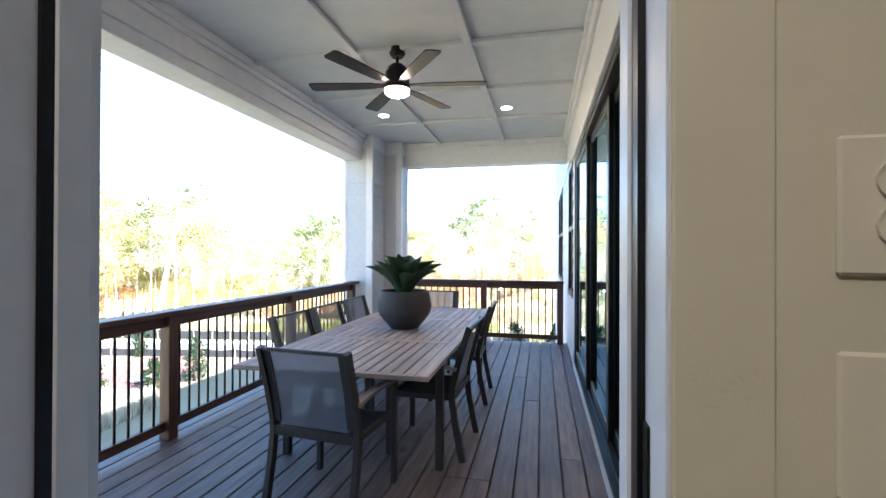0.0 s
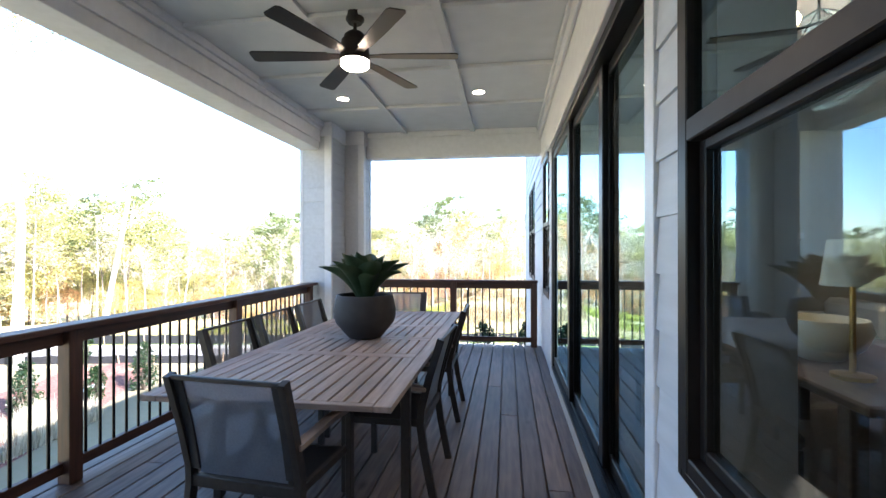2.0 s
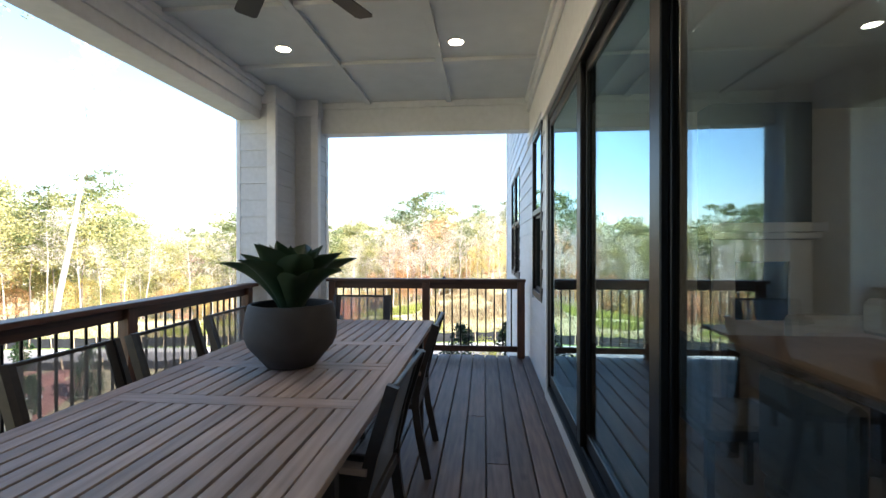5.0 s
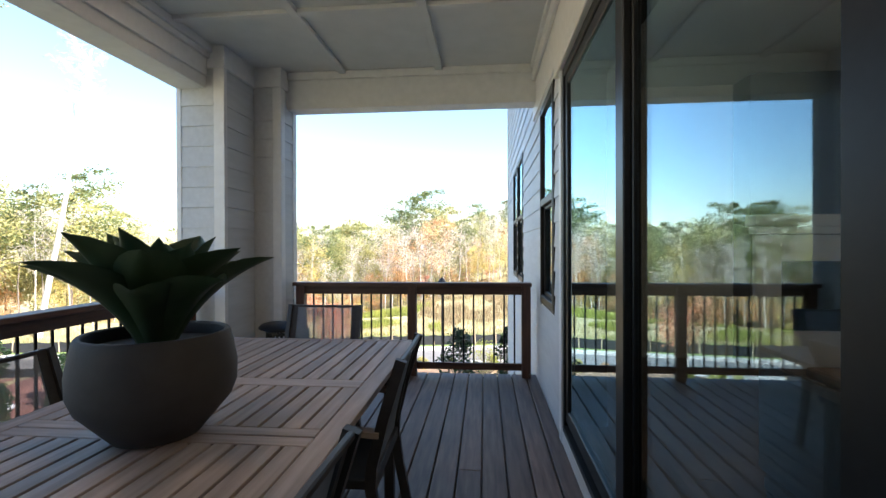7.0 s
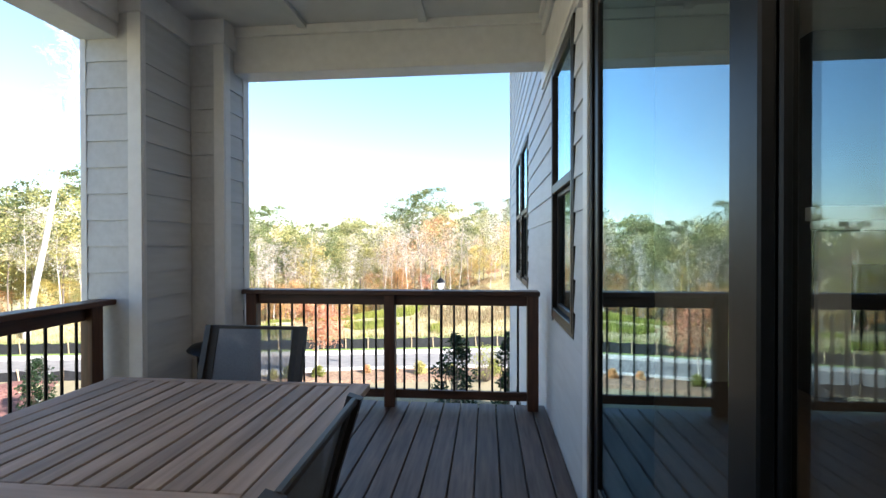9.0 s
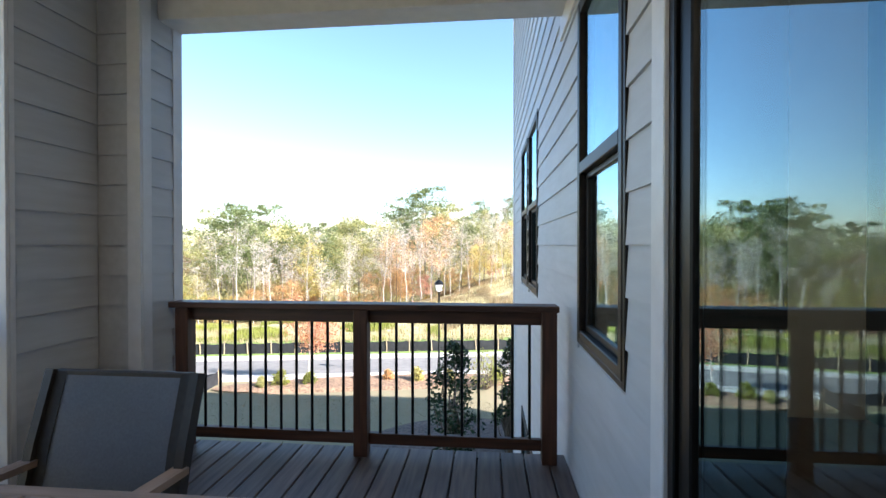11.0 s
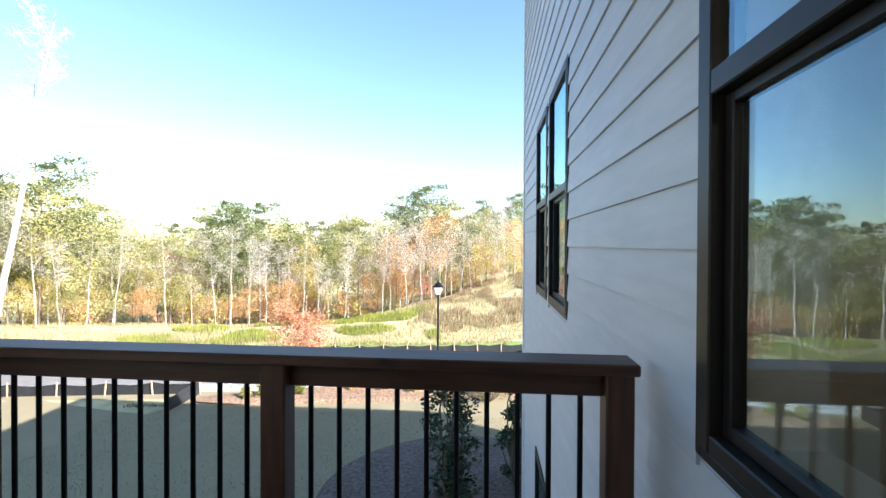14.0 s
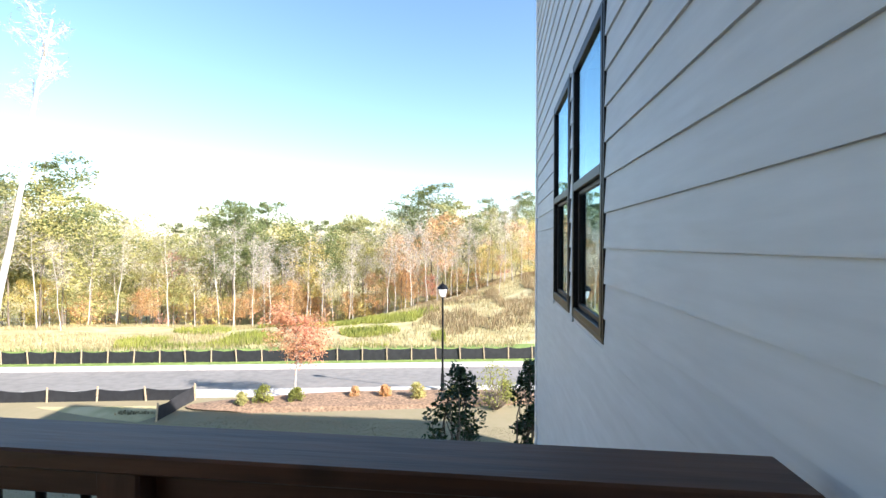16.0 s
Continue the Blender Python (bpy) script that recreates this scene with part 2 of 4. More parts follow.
# ---- house wall beside the deck ----
DOOR = (-4.945, -1.475, 0.0, 2.53)
WINDOWS = [(-6.12, -5.27, 0.80, 2.62), (-1.08, -0.284, 0.842, 2.58), (1.722, 2.64, 0.855, 2.622), (2.82, 3.712, 0.855, 2.622),
           (1.74, 2.64, -2.75, -0.96), (2.82, 3.71, -2.75, -0.96)]
GZ = -3.8
wall_bm = bmesh.new()
WALL_X1 = 0.28


def wall_with_holes(bm, s0, s1, z0, z1, holes, put):
    ss = sorted({s0, s1, *[h[0] for h in holes], *[h[1] for h in holes]})
    zs = sorted({z0, z1, *[h[2] for h in holes], *[h[3] for h in holes]})
    for a, b in zip(ss, ss[1:]):
        run = None
        for c, d in zip(zs, zs[1:]):
            solid = not any(h[0] < (a + b) / 2 < h[1] and h[2] < (c + d) / 2 < h[3] for h in holes)
            if solid:
                run = (run[0], d) if run else (c, d)
            if run and (not solid or d == zs[-1]):
                put(bm, a, b, *run)
                run = None


wall_with_holes(wall_bm, -6.68, 5.6, GZ - 0.3, 5.7, [DOOR] + WINDOWS, lambda bm, a, b, c, d: box(bm, 0.0, WALL_X1, a, b, c, d))
wall_house = structure("wall_house", wall_bm, SIDING, "grey painted lap siding house wall with bronze windows", "wall")


def window(y0, y1, z0, z1, name):
    """A bronze single-hung window: outer frame proud of the wall, meeting rail, fixed upper and lower sash."""
    w = tagged(new(name), "dark bronze framed single hung window in grey siding", "window", kind="structure")
    zm = z0 + (z1 - z0) * 0.512
    f, e = 0.046, 0.036
    part("window_frame", boxes((-0.022, 0.06, y0, y0 + f, z0, z1), (-0.022, 0.06, y1 - f, y1, z0, z1), (-0.02, 0.06, y0 + f, y1 - f, z1 - f, z1),
                               (-0.02, 0.06, y0 + f, y1 - f, z0, z0 + f), bevel=0.004), BRONZE, w)
    part("flange", boxes((-0.018, 0.0, y0 - 0.028, y0, z0 - 0.028, z1 + 0.028), (-0.018, 0.0, y1, y1 + 0.028, z0 - 0.028, z1 + 0.028),
                         (-0.018, 0.0, y0, y1, z1, z1 + 0.028), (-0.018, 0.0, y0, y1, z0 - 0.028, z0), bevel=0.003), BRONZE, w)
    part("meeting_rail", boxes((-0.022, 0.06, y0 + f, y1 - f, zm - 0.03, zm + 0.03), bevel=0.004), BRONZE, w)
    part("sash", boxes((0.012, 0.05, y0 + f, y0 + f + 0.036, z0 + f, zm - 0.03), (0.012, 0.05, y1 - f - 0.036, y1 - f, z0 + f, zm - 0.03),
                       (0.012, 0.05, y0 + f + 0.036, y1 - f - 0.036, z0 + f, z0 + f + 0.036), (0.012, 0.05, y0 + f + 0.036, y1 - f - 0.036, zm - 0.06, zm - 0.03), bevel=0.004), BRONZE, w)
    for a, b, x in ((zm + 0.03, z1 - f, 0.0), (z0 + f + 0.036, zm - 0.06, 0.024)):
        p = part("pane", boxes((x, x + 0.006, y0 + f - 0.004, y1 - f + 0.004, a - 0.004, b + 0.004)), GLASS, w)
        p.visible_shadow = False
    return w


for k, wdw in enumerate(WINDOWS):
    window(*wdw, "window_%d" % (k + 1))

# sliding door of three stacked panels
slider = tagged(new("door_1"), "black framed three panel sliding glass door, closed", "door", kind="structure")
dy0, dy1, _, dz1 = DOOR
part("frame", boxes((-0.012, 0.27, dy0, dy0 + 0.04, 0.13, dz1), (-0.012, 0.27, dy1 - 0.04, dy1, 0.13, dz1), (-0.012, 0.27, dy0 + 0.04, dy1 - 0.04, dz1 - 0.06, dz1), bevel=0.004), BLACK, slider)
part("track", boxes((-0.02, 0.27, dy0 + 0.04, dy1 - 0.04, 0.10, 0.135), (0.018, 0.03, dy0 + 0.04, dy1 - 0.04, 0.135, 0.16),
                    (0.055, 0.065, dy0 + 0.04, dy1 - 0.04, 0.135, 0.16), (0.09, 0.10, dy0 + 0.04, dy1 - 0.04, 0.135, 0.16)), BLACK, slider)
for k, (a, b, x, sw) in enumerate(((-2.785, -1.515, 0.0, 0.07), (-3.93, -2.69, 0.035, 0.10), (-4.91, -3.83, 0.07, 0.10))):
    z0, z1 = 0.16, dz1 - 0.06
    nw = 0.055 if k == 2 else 0.105
    pn = part("panel", boxes((x, x + 0.034, a, a + nw, z0, z1), (x, x + 0.034, b - sw, b, z0, z1), (x, x + 0.034, a + nw, b - sw, z1 - 0.07, z1),
                             (x, x + 0.034, a + nw, b - sw, z0, z0 + 0.09), bevel=0.005), BLACK, slider)
    p = part("pane", boxes((x + 0.012, x + 0.02, a + nw - 0.004, b - sw + 0.004, z0 + 0.085, z1 - 0.066)), GLASS, pn)
    p.visible_shadow = False

tw = 0.10
structure("trim", boxes((-0.024, 0.0, dy0 - tw, dy0, 0.0, dz1 + 0.0), (-0.024, 0.0, dy1, dy1 + 0.095, 0.0, dz1), bevel=0.003), WHITE, "white painted trim boards round the sliding door", "trim")
structure("baseboard", boxes((-0.02, 0.28, dy0, dy1, 0.0, 0.10), bevel=0.004), WHITE, "white painted sill board under the sliding door", "trim")
CZ = 3.15
structure("trim_frieze", boxes((-0.03, 0.0, -6.5, 0.27, dz1 + 0.12, CZ - 0.10), (-0.045, 0.0, -6.5, -1.30, dz1, dz1 + 0.12), (-0.06, -0.03, -6.5, 0.05, 2.98, CZ - 0.055), (-0.085, -0.03, -6.5, 0.05, CZ - 0.055, CZ), bevel=0.006),
          WHITE, "white stacked frieze boards under the porch ceiling", "trim")
structure("trim_corner", boxes((-0.028, 0.12, 5.5, 5.62, GZ, 5.7), bevel=0.004), WHITE, "white corner board at the end of the house", "trim")
HX1 = 11.0
structure("wall_end", boxes((WALL_X1, HX1, 5.3, 5.6, GZ - 0.3, 5.7)), SIDING, "grey siding end wall of the house", "wall")
structure("wall_far_side", boxes((HX1, HX1 + 0.3, -14.0, 5.6, GZ - 0.3, 5.7)), SIDING, "grey siding wall on the far side of the house", "wall")
structure("roof", boxes((-0.45, HX1 + 0.7, -14.3, 5.85, 5.7, 5.95)), material("roof_shingle", (0.06, 0.06, 0.065), 0.9, vary=0.2), "dark shingled roof over the house", "roof")

# porch end wall with the back door
BX0, BX1 = -1.13, -0.29
wb = bmesh.new()
wall_with_holes(wb, -3.6, 0.0, GZ - 0.3, 5.7, [(BX0 - 0.02, BX1 + 0.02, 0.0, 2.10)], lambda bm, a, b, c, d: box(bm, a, b, -6.67, -6.51, c, d))
wall_south = structure("wall_south", wb, SIDING, "grey siding wall with a doorway onto the deck", "wall")
structure("wall_south_inner", boxes((-3.6, BX0 - 0.02, -6.685, -6.672, 0.0, 3.2), (BX1 + 0.02, 0.27, -6.685, -6.672, 0.0, 3.2), (BX0 - 0.02, BX1 + 0.02, -6.685, -6.672, 2.12, 3.2)), CREAM, "cream painted interior wall beside the back door", "wall")
door_2 = tagged(new("door_2"), "white door frame with black weatherstrip, standing open", "door", kind="structure")
for name, x, s in (("jamb", BX1, 1), ("jamb", BX0, -1)):
    a, b = sorted((x, x + s * 0.02))
    jb = part(name, boxes((a, b, -6.685, -6.505, 0.0, 2.10), bevel=0.002), WHITE, door_2)
    a, b = sorted((x - s * 0.008, x))
    part("weatherstrip", boxes((a, b, -6.602, -6.57, 0.0, 2.10) if s > 0 else (a, b, -6.586, -6.567, 0.0, 2.10)), BLACK, jb)
    a, b = sorted((x - s * 0.012, x))
    part("stop", boxes((a, b, -6.57 if s > 0 else -6.567, -6.512, 0.0, 2.10), bevel=0.003), WHITE, jb)
    a, b = sorted((x + s * 0.003, x + s * 0.085))
    part("casing", boxes((a, b, -6.690, -6.685, 0.0, 2.17), bevel=0.003), CREAM if s > 0 else WHITE, door_2)
    a, b = sorted((x + s * 0.003, x + s * 0.10))
    part("brickmould", boxes((a, b, -6.51, -6.48, 0.03, 2.19), bevel=0.004), WHITE, door_2)
part("head", boxes((BX0 - 0.02, BX1 + 0.02, -6.685, -6.505, 2.10, 2.12), (BX0 - 0.08, BX1 + 0.08, -6.51, -6.48, 2.12, 2.2), bevel=0.002), WHITE, door_2)
part("threshold", boxes((BX0, BX1, -6.69, -6.50, 0.0, 0.022), bevel=0.005), BRONZE, door_2)
part("strike_plate", boxes((BX1 - 0.003, BX1, -6.625, -6.603, 1.11, 1.24), bevel=0.001), BLACK, door_2)

# ---- deck, ceiling, beams ----
deck_floor = structure("deck_floor", boxes((-3.32, 0.0, -6.51, 0.16, -0.30, -0.045), (-3.36, -3.32, -6.51, 0.2, -0.32, -0.03), (-3.32, 0.0, 0.16, 0.2, -0.32, -0.03)), DECK, "weathered brown wooden deck boards", "floor")
structure("ceiling", (lambda bm: [box(bm, -3.36, 0.0, -6.51, 0.30, CZ, CZ + 0.2),
          *[box(bm, x - 0.034, x + 0.034, -6.51, 0.04, CZ - 0.035, CZ - 0.0005, 0.003) for x in (-0.995, -1.99)],
          *[box(bm, a, b, y - 0.034, y + 0.034, CZ - 0.034, CZ - 0.0005, 0.003) for y in (-1.24, -2.33, -3.42, -4.51, -5.6) for a, b in ((-3.0, -2.025), (-1.955, -1.03), (-0.96, -0.06))]] and bm)(bmesh.new()),
          CEIL, "white panelled porch ceiling with flat battens", "ceiling")
BZ = 2.775
structure("beam_side", boxes((-3.315, -3.04, -6.51, 0.19, BZ, CZ), (-3.04, -3.015, -6.51, -0.73, BZ + 0.10, CZ - 0.07), (-3.04, -2.96, -6.51, -0.23, CZ - 0.07, CZ - 0.001), (-3.04, -2.985, -6.51, -0.23, CZ - 0.12, CZ - 0.07), bevel=0.005),
          WHITE, "white boxed beam along the open side of the porch", "beam")
structure("beam_end", boxes((-3.04, 0.0, -0.02, 0.19, BZ, CZ), (-3.04, 0.0, -0.05, -0.02, CZ - 0.08, CZ - 0.001), bevel=0.005), WHITE, "white boxed beam over the end of the porch", "beam")

# corner column, L-shaped, sided and trimmed
column = tagged(new("column"), "L-shaped porch corner column clad in grey lap siding", "column", kind="structure")
CA = (-3.30, -2.875, -0.715, 0.178)
CT = 2.95
CB = (-2.875, -2.598, -0.178, 0.178)
part("core", boxes((CA[0], CA[1], CA[2], CA[3], GZ, CT), (CB[0], CB[1], CB[2], CB[3], GZ, CT)), SIDING, column)
for r in ((CA[1] - 0.085, CA[1] + 0.016, CA[2] - 0.016, CA[2] + 0.0), (CA[1], CA[1] + 0.018, CA[2], CA[2] + 0.03),
          (CB[1] - 0.07, CB[1] + 0.016, CB[2] - 0.016, CB[2]), (CB[1], CB[1] + 0.018, CB[2], CB[2] + 0.078), (CB[1], CB[1] + 0.018, CB[3] - 0.08, CB[3] + 0.01),
          (CA[0] - 0.016, CA[0] + 0.03, CA[2] - 0.017, CA[2])):
    part("corner_board", boxes((r[0], r[1], r[2], r[3], 0.0, CT), bevel=0.002), WHITE, column)
part("capital", boxes((CA[0] + 0.01, CA[1] + 0.025, CA[2] - 0.025, CA[3] - 0.02, CT, CZ - 0.002), (CA[1] + 0.025, CB[1] + 0.025, CB[2] - 0.025, CB[3] - 0.02, CT, CZ - 0.002), bevel=0.004), WHITE, column)

# ---- railings ----
BAL_ME = finish(tube(bmesh.new(), (0, 0, 0.10), (0, 0, 0.87), 0.0095, seg=10), "baluster", BLACK, True)


def railing(name, label, along, s0, s1, near, out, posts):
    """A railing along x or y: cap, sub rail, bottom rail, square posts, round black balusters. near: the deck side; out: its outward sign."""
    r = thing(name, label, "railing")
    mat = RAILX if along == "x" else RAILY

    def bar(a, b, d0, d1, z0, z1):
        d0, d1 = sorted((near + out * d0, near + out * d1))
        return (a, b, d0, d1, z0, z1) if along == "x" else (d0, d1, a, b, z0, z1)
    part("cap", boxes(bar(s0 - 0.03, s1 + 0.03, 0.0, 0.14, 0.928, 0.966), bevel=0.005), mat, r)
    ps = sorted(posts)
    for a, b in zip(ps, ps[1:]):
        part("sub_rail", boxes(bar(a + 0.045, b - 0.045, 0.075, 0.113, 0.84, 0.927), bevel=0.004), mat, r)
        part("bottom_rail", boxes(bar(a + 0.045, b - 0.045, 0.075, 0.113, 0.065, 0.135), bevel=0.004), mat, r)
        n = int((b - a - 0.15) / 0.1045) + 1
        first = ((b - a) - 0.1045 * (n - 1)) / 2
        for k in range(n):
            s = a + first + 0.1045 * k
            ob = new("baluster", BAL_ME)
            d = near + out * 0.094
            ob.location = (s, d, 0) if along == "x" else (d, s, 0)
            ob.parent = r
    for p in ps:
        part("post", boxes(bar(p - 0.045, p + 0.045, 0.03, 0.12, 0.0, 0.927), bevel=0.005), RAILZ, r)
    return r


railing("deck_railing", "stained brown wooden deck railing with black balusters", "x", -2.525, -0.098, 0.0, 1, (-2.485, -1.292, -0.122))
railing("deck_railing", "long stained brown wooden deck railing with black balusters", "y", -6.48, -0.74, -3.06, -1, (-6.42, -5.9, -4.2, -2.5, -0.84))

# ---- rooms seen through the glass ----
IZ = 3.2
structure("floor_inside", boxes((0.28, 6.0, -14.0, 5.3, -0.3, 0.02), (-3.6, 0.28, -10.5, -6.69, -0.3, 0.015)), FLOORIN, "dark oak plank floor of the rooms inside", "floor")
structure("ceiling_inside", boxes((0.28, 6.0, -14.0, 5.3, IZ, IZ + 0.2), (-3.6, 0.28, -10.5, -6.69, IZ, IZ + 0.2)), CEIL, "white flat ceiling of the rooms inside", "ceiling")
structure("wall_inside", boxes((6.0, 6.2, -14.0, 5.3, -0.3, IZ), (0.28, 6.0, 0.95, 1.05, 0.02, IZ), (-3.8, -3.6, -10.5, -6.69, -0.3, IZ), (-3.6, 6.0, -10.7, -10.5, -0.3, IZ)), ROOMW, "plain painted interior walls", "wall")
fireplace = thing("fireplace", "dark fireplace with a white surround and mantel shelf", "fireplace", (2.95, 0.95, 0.02))
part("chimney_breast", boxes((-0.62, 0.62, -0.35, 0.0, 0.0, IZ - 0.02), bevel=0.006), ROOMD, fireplace)
part("mantel", boxes((-0.68, 0.68, -0.55, -0.35, 1.52, 1.64), (-0.64, 0.64, -0.50, -0.35, 1.44, 1.519), bevel=0.01), WHITE, fireplace, "white mantel shelf")
part("surround", boxes((-0.6, -0.33, -0.40, -0.35, 0.0, 1.43), (0.33, 0.6, -0.40, -0.35, 0.0, 1.43), (-0.329, 0.329, -0.40, -0.35, 1.15, 1.43), (-0.329, 0.329, -0.40, -0.35, 0.0, 0.40), bevel=0.004), WHITE, fireplace, "white fireplace surround")
part("firebox", boxes((-0.328, 0.328, -0.362, -0.352, 0.401, 1.149)), BLACK, fireplace, "black firebox opening")
sofa = thing("sofa", "light grey upholstered sofa inside the living room", "sofa", (3.1, -1.5, 0.02))
part("base", boxes((-0.45, 0.45, -1.0, 1.0, 0.08, 0.30), bevel=0.03), FABRIC, sofa)
for y in (-0.5, 0.5):
    part("seat_cushion", boxes((-0.42, 0.25, y - 0.46, y + 0.46, 0.30, 0.46), bevel=0.05), FABRIC, sofa)
    part("back_cushion", boxes((0.15, 0.40, y - 0.46, y + 0.46, 0.44, 0.82), bevel=0.06), FABRIC, sofa)
for y in (-1.08, 1.08):
    part("armrest", boxes((-0.45, 0.45, y - 0.1, y + 0.1, 0.08, 0.62), bevel=0.04), FABRIC, sofa)
dining = thing("dining_table", "dark wooden dining table inside the house", "table", (1.45, -3.45, 0.02))
part("tabletop", boxes((-0.5, 0.5, -1.1, 1.1, 0.70, 0.75), bevel=0.01), WALNUT, dining)
for x in (-0.45, 0.45):
    for y in (-0.95, 0.95):
        part("leg", boxes((x - 0.04, x + 0.04, y - 0.04, y + 0.04, 0.0, 0.70), bevel=0.005), WALNUT, dining)
bowl = thing("bowl", "wide cream ceramic bowl on the dining table", "bowl", (1.32, -3.67, 0.77))
part("body", lathe(bmesh.new(), [(0, 0), (0.1, 0), (0.2, 0.08), (0.24, 0.17), (0.22, 0.24), (0.2, 0.24), (0.19, 0.1), (0, 0.04)], 28), PLATE, bowl, smooth=True)


def dining_chair(x, y, rz):
    c = thing("dining_chair", "dark upholstered dining chair at the indoor table", "chair", (x, y, 0.02), rz, "chairs round the indoor table")
    part("seat", boxes((-0.23, 0.23, -0.23, 0.23, 0.40, 0.48), bevel=0.02), DARKFAB, c)
    part("backrest", boxes((-0.23, 0.23, -0.25, -0.19, 0.48, 0.88), bevel=0.02), DARKFAB, c)
    for a in (-0.2, 0.2):
        for b in (-0.2, 0.2):
            part("leg", boxes((a - 0.018, a + 0.018, b - 0.018, b + 0.018, 0.0, 0.40)), BLACK, c)
    return c


for x, y, rz in ((0.72, -3.95, -90), (0.72, -3.05, -90), (2.2, -3.95, 90), (2.2, -3.05, 90)):
    dining_chair(x, y, rz)
table_lamp = thing("table_lamp", "brass table lamp with a white cone shade", "lamp", (1.2, -4.1, 0.77))
part("base", lathe(bmesh.new(), [(0, 0), (0.09, 0), (0.09, 0.02), (0.015, 0.03), (0.012, 0.6), (0, 0.6)], 20), BRASS, table_lamp, smooth=True)
part("shade", lathe(bmesh.new(), [(0.13, 0.46), (0.10, 0.69), (0.098, 0.69), (0.128, 0.46)], 24), PLATE, table_lamp, "white cone shade", smooth=True)
chandelier = thing("chandelier", "black ring chandelier with lit bulbs over the indoor table", "lamp", (1.45, -3.45, 2.68))
part("rod", tube(bmesh.new(), (0, 0, 0), (0, 0, IZ - 2.68), 0.008), BLACK, chandelier)
ring_bm = bmesh.new()
for k in range(24):
    a, b = 2 * math.pi * k / 24, 2 * math.pi * (k + 1) / 24
    tube(ring_bm, (0.42 * math.cos(a), 0.42 * math.sin(a), 0), (0.42 * math.cos(b), 0.42 * math.sin(b), 0), 0.01, seg=6)
for k in range(4):
    tube(ring_bm, (0, 0, 0.25), (0.42 * math.cos(k * math.pi / 2), 0.42 * math.sin(k * math.pi / 2), 0), 0.006, seg=6)
part("ring", ring_bm, BLACK, chandelier)
for k in range(8):
    a = 2 * math.pi * k / 8
    part("bulb", lathe(bmesh.new(), [(0, 0.0), (0.016, 0.02), (0.02, 0.05), (0, 0.09)], 10, (0.42 * math.cos(a), 0.42 * math.sin(a), 0.02)), BULB, chandelier, smooth=True)
hall_light = thing("ceiling_light", "round lit flush ceiling light in the hall", "lamp", (-0.9, -8.3, IZ - 0.06))
part("diffuser", lathe(bmesh.new(), [(0, 0), (0.15, 0.0), (0.18, 0.03), (0.18, 0.06), (0, 0.06)], 28), glow("lit_diffuser", (1.0, 0.80, 0.5), 5.0), hall_light)
chandelier_lamp = new("chandelier_lamp", bpy.data.lights.new("chandelier_lamp", "POINT"))
chandelier_lamp.data.energy, chandelier_lamp.data.shadow_soft_size, chandelier_lamp.data.color = 9.0, 0.3, (1.0, 0.82, 0.56)
chandelier_lamp.location = (1.45, -3.45, 2.60)
lamp_area("hall_lamp", (-0.9, -8.3, IZ - 0.08), (-0.9, -8.3, 0), 0.34, 3.0, (1.0, 0.87, 0.66))


def switch_plate(z0, z1, kind):
    s = thing("switch_plate", "cream plastic wall switch plate on the cream wall", "switch", (-0.163, -6.685, z0))
    h = z1 - z0
    part("plate", boxes((0.0, 0.165, -0.006, 0.0, 0.0, h), bevel=0.003), PLATE, s)
    for x in (0.042, 0.088, 0.134) if kind == "rocker" else (0.05, 0.115):
        if kind == "rocker":
            bm = lathe(bmesh.new(), [(0, 0), (0.017, 0), (0.017, 0.003), (0.0155, 0.003), (0.015, 0.001), (0, 0.001)], 24)
            bmesh.ops.rotate(bm, verts=bm.verts, cent=(0, 0, 0), matrix=Matrix.Rotation(radians(90), 3, "X"))
            for zz in (h * 0.68, h * 0.36):
                b2 = bm.copy()
                bmesh.ops.translate(b2, verts=b2.verts, vec=(x, -0.006, zz))
                part("ring", b2, PLATE, s)
                part("button", boxes((x - 0.006, x + 0.006, -0.013, -0.006, zz - 0.006, zz + 0.006), bevel=0.002), PLATE, s)
            bm.free()
        else:
            part("toggle_slot", boxes((x - 0.007, x + 0.007, -0.009, -0.006, h * 0.40, h * 0.60), bevel=0.001), PLATE, s)
            part("toggle", boxes((x - 0.004, x + 0.004, -0.022, -0.009, h * 0.48, h * 0.57), bevel=0.002), PLATE, s)
    return s


switch_plate(1.397, 1.511, "rocker")
switch_plate(1.216, 1.336, "toggle")

# ---- ceiling fan and recessed lamps ----
fan = thing("ceiling_fan", "dark bronze six blade ceiling fan with a lit round lamp", "fan", (-1.61, -3.40, 0))
part("canopy", lathe(bmesh.new(), [(0, 3.15), (0.065, 3.15), (0.068, 3.10), (0.05, 3.075), (0.0, 3.075)], 28), BRONZE, fan, smooth=True)
part("downrod", tube(bmesh.new(), (0, 0, 3.0), (0, 0, 3.09), 0.014), BRONZE, fan)
part("motor_housing", lathe(bmesh.new(), [(0, 3.01), (0.05, 3.01), (0.078, 2.985), (0.085, 2.95), (0.098, 2.945), (0.105, 2.86), (0.11, 2.83), (0.11, 2.795), (0, 2.795)], 32), BRONZE, fan, smooth=True)
part("lamp_lens", lathe(bmesh.new(), [(0, 2.748), (0.085, 2.75), (0.103, 2.765), (0.104, 2.794), (0, 2.794)], 32), LAMPGLASS, fan, "lit round frosted lens", smooth=True)
